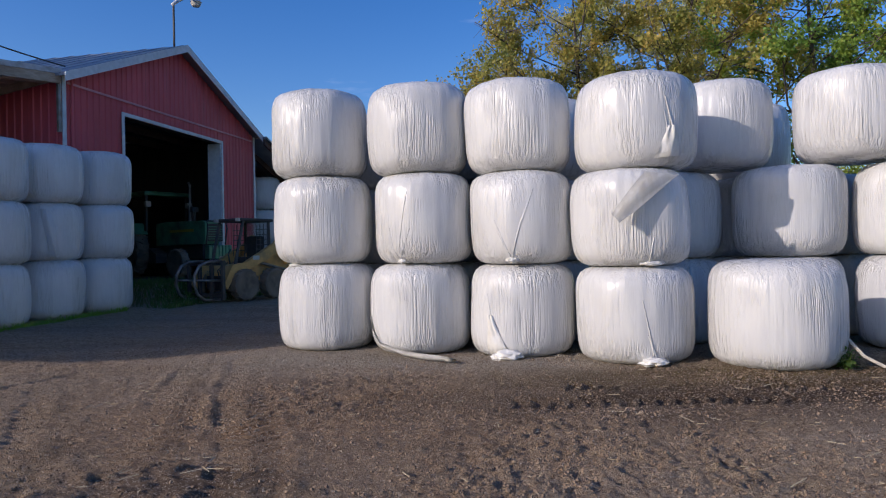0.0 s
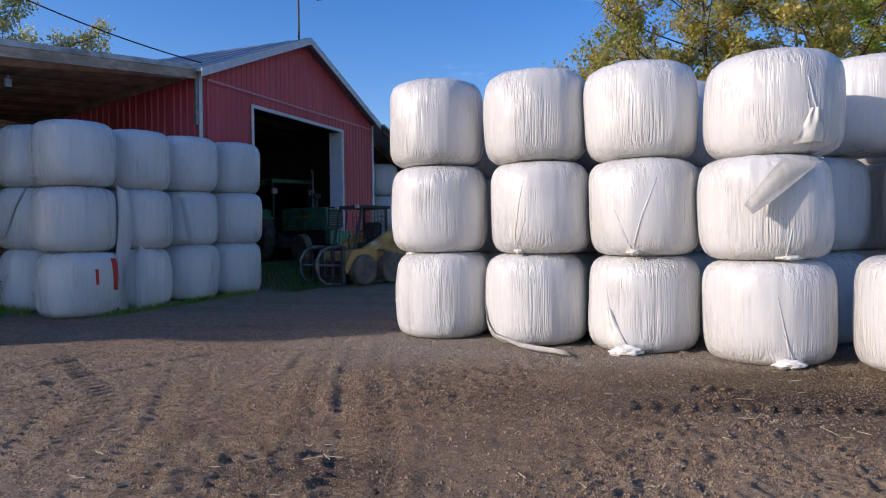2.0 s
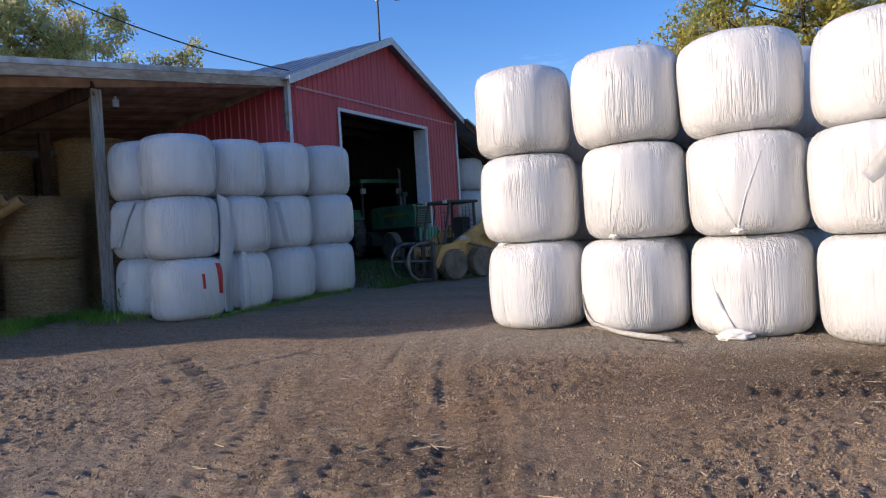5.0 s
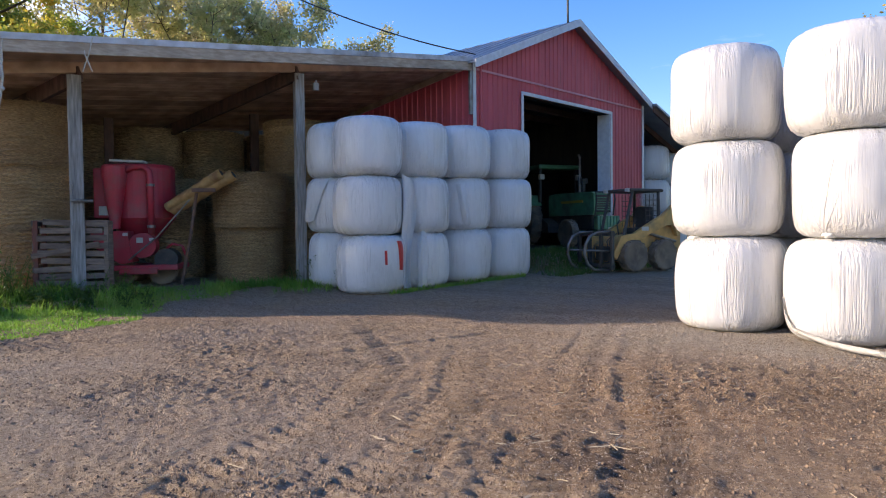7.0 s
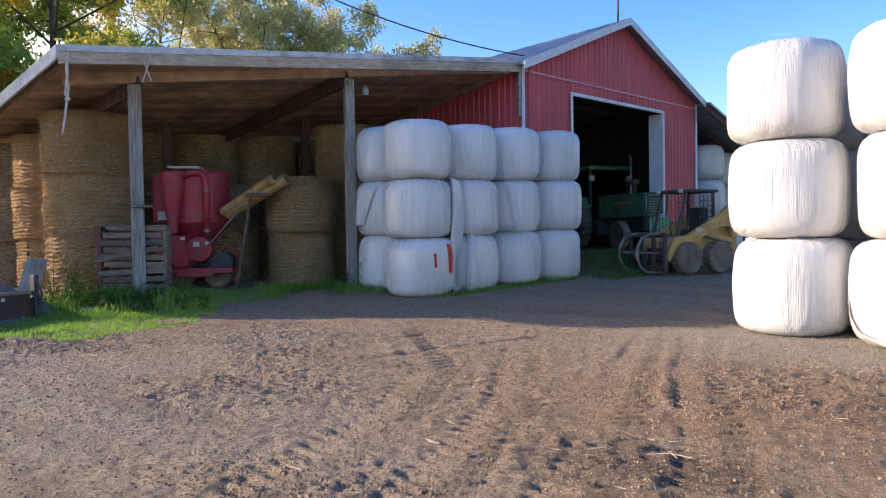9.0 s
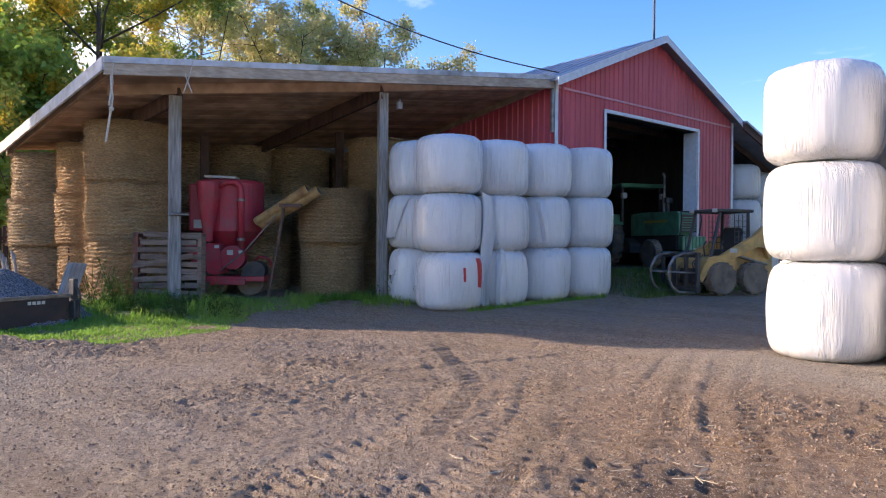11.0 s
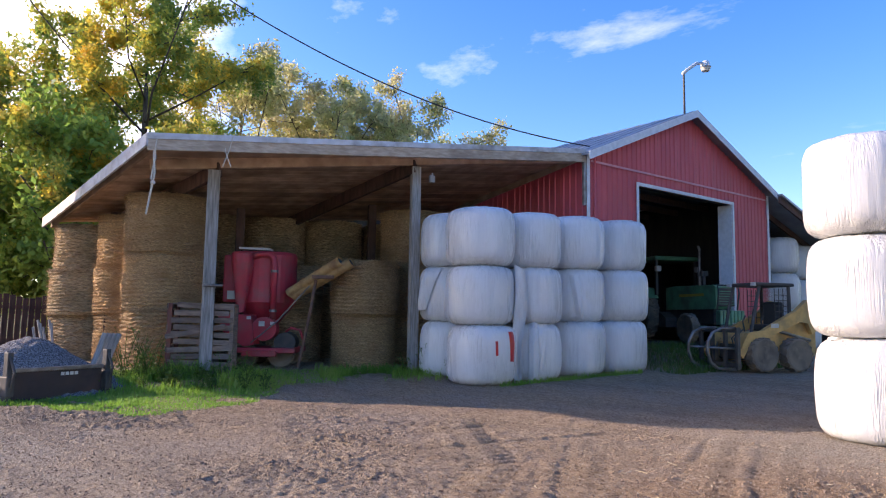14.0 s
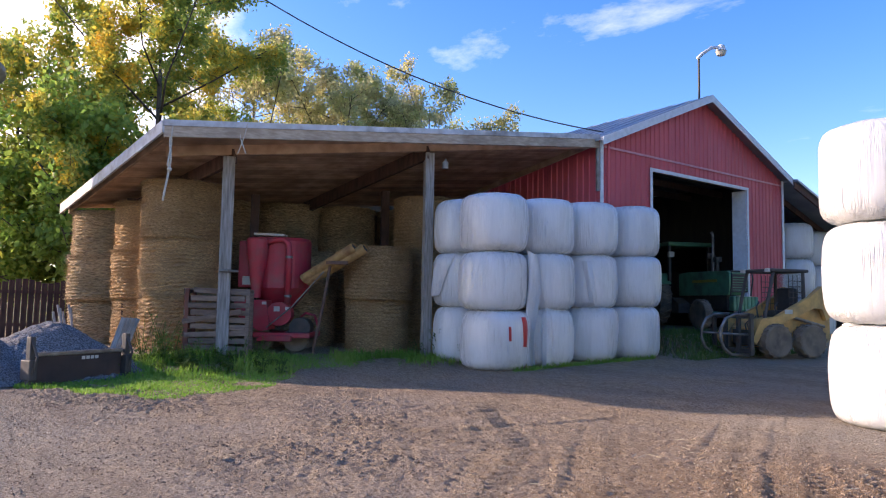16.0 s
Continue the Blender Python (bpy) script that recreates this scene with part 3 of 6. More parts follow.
def roof_pt(s, v, dz=0.0):
    """On the shed roof: s 0..1 along the front, v metres to the back."""
    f = ROOF_A.lerp(ROOF_B, s)
    d = RAKE.lerp(BACK, s)
    p = f + d * v
    return Vector((p.x, p.y, FZ0 + (FZ1 - FZ0) * s - SHED_DROP * v / SHED_DEPTH + dz))


def post_pt(s, v):
    """Where a post stands, s 0..1 along the line of the front posts, with the roof's height over it."""
    d = RAKE.lerp(BACK, s)
    p = SHED_A.lerp(SHED_B, s) + d * v
    out = (SHED_A.lerp(SHED_B, s) - ROOF_A.lerp(ROOF_B, s)).length
    return Vector((p.x, p.y, FZ0 + (FZ1 - FZ0) * s - SHED_DROP * (v + out) / SHED_DEPTH))


def slab(name, s0, s1, v0, v1, z0, z1, material, label="", parent=shed):
    c = [roof_pt(s, v, z) for z in (z0, z1) for s, v in ((s0, v0), (s1, v0), (s1, v1), (s0, v1))]
    return raw(name, [tuple(p) for p in c], [(0, 1, 2, 3), (7, 6, 5, 4), (0, 4, 5, 1), (1, 5, 6, 2), (2, 6, 7, 3), (3, 7, 4, 0)], material, parent, label)


DRIP = mat("weathered_trim", (0.62, 0.63, 0.65), (0.44, 0.43, 0.42), 0.6, 4.0, bump=0.15, stain=(0.2, 0.17, 0.14), stain_scale=2)
slab("roof", -0.012, 1.0, -0.12, SHED_DEPTH, -0.05, 0.0, GREY_ROOF, "grey sheet roofing")
NB = 26
for k in range(NB):
    v0, v1 = SHED_DEPTH * k / NB, SHED_DEPTH * (k + 1) / NB - 0.012
    slab("roof_board", 0.0, 0.995, v0, v1, -0.085 - 0.004 * (k % 3), -0.054, ROOF_WOOD)
for s in (0.004, 0.99):
    slab("rafter", s - 0.003, s + 0.003, 0.06, SHED_DEPTH - 0.05, -0.24, -0.095, ROOF_WOOD)
slab("fascia", -0.012, 0.998, -0.125, -0.08, -0.30, -0.055, EAVE_WOOD, "weathered grey fascia board")
slab("drip_edge", -0.014, 0.998, -0.15, -0.122, -0.10, 0.012, DRIP, "pale metal drip edge")
slab("barge_board", -0.016, -0.011, -0.12, SHED_DEPTH, -0.22, 0.02, DRIP, "whitish barge board with peeling paint")
f0, f1 = post_pt(0.0, 0.08), post_pt(0.985, 0.08)
bm = bmesh.new()
fd = f1 - f0
box(bm, -0.06, 0.06, -fd.length / 2, fd.length / 2, -0.10, 0.10, 0.008, Matrix.Translation((f0 + f1) / 2 + Vector((0, 0, -0.16))) @ fd.to_track_quat('Y', 'Z').to_matrix().to_4x4())
part("front_beam", bm, ROOF_WOOD, shed, "squared timber front beam")


def shed_post(s, v, w=0.23, label="", material=OLD_WOOD):
    p = post_pt(s, v)
    bm = bmesh.new()
    g = gz(p.x, p.y)
    vs = box(bm, -w / 2, w / 2, -w / 2, w / 2, g - 0.25, p.z - 0.30, 0.012)
    for q in bm.verts:
        q.co.x += 0.018 * noise.noise(Vector((q.co.z * 1.3, s * 9, 0)))
    ob = part("post", bm, material, shed, label)
    ob.location = (p.x, p.y, 0)
    ob.rotation_euler = (0, 0, radians(SHED_YAW))
    return ob


for s, w_ in ((0.126, 0.24), (0.568, 0.20)):
    shed_post(s, 0.08, w_, "weathered grey square post")
# inner posts in the darker wood, so its colour carries the shade under the roof
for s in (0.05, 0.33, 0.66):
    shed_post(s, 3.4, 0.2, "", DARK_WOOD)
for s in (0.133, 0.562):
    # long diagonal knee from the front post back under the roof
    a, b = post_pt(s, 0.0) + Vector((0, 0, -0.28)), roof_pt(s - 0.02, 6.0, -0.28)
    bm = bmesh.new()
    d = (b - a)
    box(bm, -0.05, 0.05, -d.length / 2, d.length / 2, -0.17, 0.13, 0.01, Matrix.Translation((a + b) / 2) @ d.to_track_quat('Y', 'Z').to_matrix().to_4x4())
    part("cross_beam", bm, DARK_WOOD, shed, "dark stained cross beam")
# closed back of the shed
bp0, bp1 = roof_pt(0.12, SHED_DEPTH + 0.02), roof_pt(1.0, SHED_DEPTH + 0.02)
NBK = 34
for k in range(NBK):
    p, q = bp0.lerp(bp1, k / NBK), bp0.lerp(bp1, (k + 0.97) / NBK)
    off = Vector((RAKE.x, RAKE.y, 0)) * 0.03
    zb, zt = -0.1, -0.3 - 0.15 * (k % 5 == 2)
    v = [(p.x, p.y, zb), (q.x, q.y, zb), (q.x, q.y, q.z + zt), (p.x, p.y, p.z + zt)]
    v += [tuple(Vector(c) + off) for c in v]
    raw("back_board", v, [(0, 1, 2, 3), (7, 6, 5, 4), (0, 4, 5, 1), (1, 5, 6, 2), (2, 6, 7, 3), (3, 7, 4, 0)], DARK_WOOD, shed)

# ---- wrapped bales ----
def bale_mesh(seed, r=0.67, h=1.17, seg=112, rows=34):
    """A plastic-wrapped round bale on its end: bulging sides, soft edges, pulled upright creases."""
    rnd = random.Random(seed)
    v, f = [], []
    ph = rnd.uniform(0, 50)
    lean_x, lean_y = rnd.uniform(-0.025, 0.025), rnd.uniform(-0.025, 0.025)
    prof = []
    for i in range(rows + 1):
        t = i / rows * math.pi - math.pi / 2
        n_ = 6.2
        c, s = math.cos(t), math.sin(t)
        q = (abs(c) ** n_ + abs(s) ** n_) ** (-1 / n_)
        prof.append((c * q, s * q))
    for i, (pr, pz) in enumerate(prof):
        z = (pz * 0.5 + 0.5) * h
        for k in range(seg):
            a = k * math.tau / seg
            u, w = math.cos(a), math.sin(a)
            mid = 1 - pz * pz
            side = min(1, pr * 1.6) ** 4
            big = noise.noise(Vector((u * 1.1 + ph, w * 1.1, z * 0.8))) * 0.028
            med = noise.noise(Vector((u * 2.6, w * 2.6 + ph, z * 2.2))) * 0.014
            cr = abs(noise.noise(Vector((u * 9 + ph, w * 9, z * 0.55))))
            cr = (0.22 - min(cr, 0.22)) * 0.050 * side
            fine = noise.noise(Vector((u * 22 + ph, w * 22, z * 0.9))) * 0.0045 * side
            pucker = noise.noise(Vector((u * 12, w * 12, ph))) * 0.012 * (1 - mid) * side
            rr = r * pr * (0.965 + 0.045 * mid) + (big + med) * pr + cr * 0.6 - 0.004 + fine + pucker
            v.append((u * rr + lean_x * z, w * rr + lean_y * z, z + med * 0.5 * (0 < i < rows)))
    for i in range(rows):
        for k in range(seg):
            f.append((i * seg + k, i * seg + (k + 1) % seg, (i + 1) * seg + (k + 1) % seg, (i + 1) * seg + k))
    me = bpy.data.meshes.new("wrapped_bale")
    me.from_pydata(v, [], f)
    me.update()
    me.materials.append(WRAP)
    me.polygons.foreach_set("use_smooth", [True] * len(me.polygons))
    return me


BALES = [bale_mesh(k) for k in range(6)]
count = 0


def wrapped(x, y, z, label, group, r=0.67, h=1.17, yaw=None, tilt=(0, 0)):
    global count
    ob = new("wrapped_bale", BALES[count % len(BALES)])
    ob.matrix_world = pose(x, y, z, tilt[0], tilt[1], (count * 67) % 360 if yaw is None else yaw) @ Matrix.Diagonal((r / 0.67, r / 0.67, h / 1.17, 1))
    count += 1
    return tagged(ob, label, "hay bale", group)


LIT = "white plastic-wrapped round bale, creased, stacked three high"
SHADE = "white plastic-wrapped round bale in the stack beside the barn"
C_COLS = [(-2.48, 9.38, 0.675), (-1.12, 8.85, 0.66), (0.15, 8.37, 0.655), (1.36, 7.69, 0.68)]
C_STEP = (1.19, 1.17, 1.145, 1.105)
C_BALES = []
for i, (x, y, r) in enumerate(C_COLS):
    for k in range(3):
        jx, jy = 0.03 * math.sin(i * 5 + k * 3), 0.03 * math.cos(i * 7 + k * 2)
        C_BALES.append(wrapped(x + jx + (0.05 if (i, k) == (3, 2) else 0) - (0.03 * k if i == 0 else 0), y + jy, C_STEP[i] * k - 0.02, LIT, "front stack of bales", r + (0.015 if k == 2 and i else 0), C_STEP[i] + 0.01))
wrapped(2.74, 7.06, -0.02, "single white wrapped bale on the ground, slumped, before the stack", "front stack of bales", 0.70, 1.16)
for i, (x, y, r) in enumerate(C_COLS[:3]):
    for k in range(3):
        wrapped(x + 0.56, y + 1.27, 1.15 * k - 0.02, LIT, "second row of bales", 0.66)
BACK_ROW = "white plastic-wrapped round bale in the rear row, part shaded"
for x, y, z in ((2.35, 9.15, 0), (2.35, 9.15, 1.16), (3.70, 8.55, 0), (3.70, 8.55, 1.16), (5.05, 8.05, 0), (5.05, 8.05, 1.16), (2.98, 8.95, 2.35), (4.45, 8.3, 2.35), (3.9, 10.2, 2.3), (2.2, 10.5, 2.3), (5.0, 9.7, 1.15), (5.0, 9.7, 0), (3.7, 9.95, 1.15), (3.7, 9.95, 0), (6.4, 7.5, 0), (6.4, 7.5, 1.16)):
    wrapped(x, y, z - 0.02, BACK_ROW, "rear row of bales", 0.68)
L_COLS = [(-9.40, 11.02), (-9.00, 12.22), (-8.59, 13.44), (-8.16, 14.66)]
L_BALES = []
for i, (x, y) in enumerate(L_COLS):
    for k in range(3):
        L_BALES.append(wrapped(x + 0.03 * math.sin(i * 3 + k * 5), y + 0.03 * math.cos(i + k * 4), gz(x, y) - 0.03 + (1.16 if i == 0 else 1.135) * k, SHADE, "bales beside the barn", 0.655 if i else 0.69))
for k in range(3):
    L_BALES.append(wrapped(-10.55, 11.5, gz(-10.55, 11.5) - 0.03 + 1.14 * k, SHADE, "bales beside the barn", 0.66))
for x, y, z in ((0.75, 0.5, 0), (2.15, 0.2, 0), (0.75, 0.5, 1), (2.15, 0.2, 1), (0.75, 0.5, 2), (2.15, 0.2, 2), (3.55, 0.2, 0), (3.55, 0.2, 1), (3.55, 0.2, 2)):
    p = bp(W + x, y + 0.6)
    wrapped(p.x, p.y, gz(p.x, p.y) + 1.22 * z - 0.02, "white wrapped bale stored under the lean-to", "bales under the lean-to", 0.70, 1.23)

# ---- hay under the shed ----
def hay_mesh(seed, r=0.8, h=1.25, seg=84, rows=56):
    rnd = random.Random(seed)
    v, f = [], []
    ph = rnd.uniform(0, 60)
    for i in range(rows + 1):
        t = i / rows
        z = t * h
        edge = min(t, 1 - t)
        rr0 = r * (0.98 + 0.03 * min(1, edge * 12))
        if i in (0, rows):
            rr0 = r * 0.965
        for k in range(seg):
            a = k * math.tau / seg
            u, w = math.cos(a), math.sin(a)
            q = rr0 + 0.035 * noise.noise(Vector((u * 2 + ph, w * 2, z * 2))) + 0.034 * noise.noise(Vector((u * 7, w * 7 + ph, z * 17))) + 0.012 * math.sin(z * 74 + 2 * noise.noise(Vector((u * 3, w * 3, ph))))
            v.append((u * q, w * q, z + 0.03 * noise.noise(Vector((u * 4 + ph, w * 4, z)))))
    for i in range(rows):
        for k in range(seg):
            f.append((i * seg + k, i * seg + (k + 1) % seg, (i + 1) * seg + (k + 1) % seg, (i + 1) * seg + k))
    f.append(tuple(range(seg))[::-1])
    f.append(tuple(rows * seg + k for k in range(seg)))
    # stray stalks
    for _ in range(5200):
        a, z = rnd.uniform(0, math.tau), rnd.uniform(0, h) if rnd.random() < 0.7 else h * rnd.uniform(0.93, 1.0)
        d = Vector((math.cos(a), math.sin(a), 0)) * (r * 0.99)
        p = d + Vector((0, 0, z))
        t = Vector((-d.y, d.x, 0)).normalized() * rnd.uniform(-0.2, 0.2) + d.normalized() * rnd.uniform(0.0, 0.15) * rnd.random() + Vector((0, 0, rnd.uniform(-0.07, 0.05)))
        w_ = Vector((0, 0, 0.005))
        n0 = len(v)
        v += [tuple(p - w_), tuple(p + w_), tuple(p + t)]
        f.append((n0, n0 + 1, n0 + 2))
    return v, f


HAYS = {}
for kind_, mt in (("straw", STRAW), ("hay", HAY)):
    HAYS[kind_] = []
    for k in range(3):
        v, f = hay_mesh(k + (10 if kind_ == "hay" else 0))
        me = bpy.data.meshes.new(kind_ + "_bale")
        me.from_pydata(v, [], f)
        me.update()
        me.materials.append(mt)
        HAYS[kind_].append(me)
hcount = 0


def round_hay(x, y, z, kind_="hay", r=0.8, h=1.25, label="", yaw=None):
    global hcount
    ob = new(kind_ + "_bale", HAYS[kind_][hcount % 3])
    ob.matrix_world = pose(x, y, z, 0, 0, hcount * 51 if yaw is None else yaw) @ Matrix.Diagonal((r / 0.8, r / 0.8, h / 1.25, 1))
    hcount += 1
    return tagged(ob, label or ("golden straw round bale, frayed, stacked at the shed's front" if kind_ == "straw" else "greyish old hay round bale stacked under the shed"), "hay bale", "round bales under the shed")


def hay_column(s, v, n, kind_="hay", r=0.8, h=1.25):
    p = sp(s, v)
    for k in range(n):
        round_hay(p.x + 0.04 * math.sin(k * 4 + s), p.y + 0.04 * math.cos(k * 5 + s), gz(p.x, p.y) - 0.02 + k * (h - 0.02), kind_, r + 0.03 * math.sin(k * 3 + s), h)


hay_column(0.25, 2.0, 3, "straw", 0.86, 1.25)
hay_column(-0.55, 3.55, 3, "straw", 0.80, 1.15)
hay_column(-1.6, 4.6, 3, "hay", 0.85, 1.10)
hay_column(4.7, 1.5, 2, "straw", 0.76, 1.22)
hay_column(6.05, 2.3, 3, "straw", 0.8, 1.27)
for s in (1.2, 2.85, 4.5, 6.2):
    hay_column(s, 5.0, 3, "hay", 0.8, 1.27)
hay_column(3.2, 3.5, 2, "hay", 0.78, 1.2)

# ---- trees ----
def tree(name, x, y, height, spread, label, leafmat, seed, leaves=16000, size=0.10, bare=0.0, low=0.15, trunk=0.2):
    rnd = random.Random(seed)
    nr = np.random.RandomState(seed)
    t = thing(name, pose(x, y, gz(x, y) if abs(x) < 40 and abs(y) < 40 else 0), label, "tree")
    bm = bmesh.new()
    tips = []
    top = Vector((rnd.uniform(-0.4, 0.4), rnd.uniform(-0.4, 0.4), height * 0.85))
    tube(bm, [Vector((0, 0, -0.2)), Vector((0.1, 0.05, height * 0.2)), top * 0.5 + Vector((rnd.uniform(-.3, .3), rnd.uniform(-.3, .3), 0)), top], trunk, 9, 0.03)
    n1 = 24
    for i in range(n1):
        zf = low + (0.92 - low) * (i + 0.5) / n1
        base = top * zf + Vector((0, 0, 0.0))
        a = i * 2.4 + rnd.uniform(-0.5, 0.5)
        reach = spread * (0.6 + 0.6 * math.sin(math.pi * min(1, zf * 0.9 + 0.12))) * rnd.uniform(0.7, 1.1)
        end = base + Vector((math.cos(a) * reach, math.sin(a) * reach, height * rnd.uniform(0.08, 0.24)))
        mid = base.lerp(end, 0.5) + Vector((rnd.uniform(-.3, .3), rnd.uniform(-.3, .3), -0.05 * height * rnd.random()))
        tube(bm, [base, mid, end], trunk * 0.35 * (1.1 - zf), 6, 0.015)
        for j in range(7):
            f0 = rnd.uniform(0.35, 1.0)
            p = base.lerp(mid, f0 * 2) if f0 < 0.5 else mid.lerp(end, f0 * 2 - 1)
            q = p + Vector((rnd.gauss(0, 1), rnd.gauss(0, 1), rnd.uniform(-0.3, 1.2))).normalized() * rnd.uniform(0.35, 0.9) * spread * 0.45
            tube(bm, [p, p.lerp(q, 0.5) + Vector((0, 0, 0.06)), q], 0.022, 4, 0.006)
            tips.append((p, q))
            for _ in range(3):
                p2 = p.lerp(q, rnd.uniform(0.4, 1))
                q2 = p2 + Vector((rnd.gauss(0, 1), rnd.gauss(0, 1), rnd.gauss(0.4, 0.8))).normalized() * rnd.uniform(0.3, 0.7) * spread * 0.25
                tube(bm, [p2, q2], 0.010, 3, 0.004)
                tips.append((p2, q2))
    part("trunk", bm, BARK, t, smooth=True)
    tp = np.array([[*a, *b] for a, b in tips])
    pick = tp[nr.randint(0, len(tp), leaves)]
    if bare:
        keep = vnoise(pick[:, 0] * 0.7 + 9, pick[:, 2] * 0.7 + pick[:, 1] * 0.4, seed) > -1 + bare * 1.6
        pick = pick[keep]
    m_ = len(pick)
    fr = nr.uniform(0.1, 1.1, (m_, 1))
    c = pick[:, :3] * (1 - fr) + pick[:, 3:] * fr + nr.normal(0, size * 1.9, (m_, 3))
    d1 = nr.normal(0, 1, (m_, 3))
    d1 /= np.linalg.norm(d1, axis=1, keepdims=True)
    d2 = np.cross(d1, nr.normal(0, 1, (m_, 3)))
    d2 /= np.linalg.norm(d2, axis=1, keepdims=True)
    sz = size * nr.uniform(0.6, 1.3, (m_, 1))
    nrm = np.cross(d1, d2)
    V = np.stack([c - d1 * sz, c + d2 * sz * 0.55 + nrm * sz * 0.15, c + d1 * sz, c - d2 * sz * 0.55 + nrm * sz * 0.15], 1).reshape(-1, 3)
    me = bpy.data.meshes.new("crown")
    me.vertices.add(len(V))
    me.vertices.foreach_set("co", V.reshape(-1))
    me.loops.add(len(V))
    me.loops.foreach_set("vertex_index", np.arange(len(V)))
    me.polygons.add(m_)
    me.polygons.foreach_set("loop_start", np.arange(0, len(V), 4))
    me.polygons.foreach_set("loop_total", np.full(m_, 4))
    me.update()
    me.materials.append(leafmat)
    cr = new("crown", me)
    cr.parent = t
    return t


GREEN = leaf_mat("leaves_green", [(0.09, 0.17, 0.035), (0.14, 0.23, 0.045), (0.21, 0.27, 0.05), (0.38, 0.32, 0.06)], 1.7)
MAPLE = leaf_mat("leaves_turning", [(0.08, 0.15, 0.035), (0.13, 0.20, 0.045), (0.20, 0.25, 0.05), (0.30, 0.28, 0.05), (0.55, 0.34, 0.05), (0.58, 0.28, 0.04)], 1.75)
YELLOW = leaf_mat("leaves_yellowing", [(0.25, 0.28, 0.10), (0.34, 0.34, 0.14), (0.42, 0.38, 0.19), (0.48, 0.40, 0.23)], 1.5)
RUSSET = leaf_mat("leaves_russet", [(0.14, 0.17, 0.04), (0.27, 0.27, 0.06), (0.42, 0.35, 0.09), (0.50, 0.32, 0.08)], 1.3)
tree("maple_tree", -24.5, 11.6, 14.0, 4.6, "broad maple, green turning orange, behind the shed", MAPLE, 3, 92000, 0.078, 0.1, 0.1, 0.28)
tree("maple_tree", -31.0, 8.9, 12.4, 5.2, "maple with orange top at the yard's edge", MAPLE, 5, 60000, 0.095, 0.15, 0.08, 0.22)
tree("young_tree", -26.7, 9.6, 6.8, 3.2, "low green tree beside the shed", GREEN, 7, 32000, 0.10, 0, 0.06, 0.12)
tree("young_tree", -25.0, 9.4, 7.5, 3.2, "green bushy tree at the edge of the yard", GREEN, 8, 22000, 0.12, 0, 0.06, 0.14)
tree("yellow_tree", -32.5, 21.0, 16.0, 5.5, "yellowing half-bare tree beyond the shed", YELLOW, 9, 44000, 0.10, 0.3, 0.3, 0.25)
tree("yellow_tree", -30.5, 25.5, 15.2, 5.0, "yellowing half-bare tree beyond the shed", YELLOW, 10, 44000, 0.10, 0.3, 0.3, 0.25)
tree("yellow_tree", -27.5, 29.5, 13.6, 4.0, "pale green tree beyond the shed roof", YELLOW, 12, 30000, 0.10, 0.2, 0.3, 0.22)
for i, (x, y, h_, m_) in enumerate(((2.2, 26.5, 9.8, RUSSET), (5.0, 25.5, 13.0, RUSSET), (8.4, 24.0, 14.0, RUSSET), (11.8, 22.5, 14.0, GREEN), (15.5, 20.5, 14.0, GREEN), (9.5, 30, 15.0, YELLOW), (19, 17, 13.0, GREEN))):
    tree("hedgerow_tree", x, y, h_, 3.9, "autumn hedgerow tree behind the stacked bales", m_, 20 + i, 32000, 0.07, 0.25 if x < 10 else 0.1, 0.2, 0.22)

# ---- off the yard: unseen caster for the shade before the shed ----
# added bin shape on legs, outline fitted to the shadow edge on the dirt
shade_bin = thing("shade_bin", pose(-20.65, 3.0, 0), "unseen bin-shaped shadow caster on legs, added beyond the yard's edge", "feed bin")
BIN_STEEL = mat("galvanised_steel", (0.42, 0.43, 0.44), (0.30, 0.31, 0.32), 0.45, 4.0, bump=0.1, metal=0.6, stain=(0.28, 0.26, 0.23))
bm = bmesh.new(); lathe(bm, [(0.45, 3.5), (1.32, 4.0), (1.36, 5.95), (2.5, 6.6)], 40); part("hopper", bm, BIN_STEEL, shade_bin)
bm = bmesh.new(); lathe(bm, [(2.5, 6.602), (2.5, 6.72), (0.3, 7.2), (0.28, 7.3)], 40); part("roof", bm, BIN_STEEL, shade_bin)
for k in range(4):
    a = k * math.pi / 2 + 0.6
    c_, s_ = math.cos(a), math.sin(a)
    bm = bmesh.new(); rod(bm, (c_ * 1.38, s_ * 1.38, -0.1), (c_ * 1.38, s_ * 1.38, 5.9), 0.06, seg=8); part("leg", bm, BIN_STEEL, shade_bin)

# ---- machines ----
CAT_YELLOW = mat("faded_yellow_paint", (0.80, 0.43, 0.13), (0.58, 0.30, 0.09), 0.55, 5.0, bump=0.15, stain=(0.34, 0.22, 0.10), stain_scale=2.5)
BLACK_STEEL = mat("black_steel", (0.035, 0.033, 0.032), (0.07, 0.06, 0.052), 0.6, 7.0, bump=0.2, stain=(0.12, 0.09, 0.07), stain_scale=3)
GREY_STEEL = mat("worn_steel", (0.26, 0.25, 0.24), (0.14, 0.11, 0.09), 0.45, 6.0, bump=0.2, metal=0.6)
TYRE = mat("muddy_tyre", (0.26, 0.19, 0.13), (0.09, 0.07, 0.055), 0.9, 6.0, bump=0.4, stain=(0.34, 0.25, 0.17), stain_scale=3)
RIM = mat("dirty_rim", (0.19, 0.145, 0.10), (0.11, 0.085, 0.06), 0.7, 8.0, bump=0.2)
TRACTOR_GREEN = mat("tractor_green", (0.12, 0.34, 0.19), (0.08, 0.25, 0.13), 0.45, 5.0, bump=0.1, stain=(0.09, 0.10, 0.07), stain_scale=2)
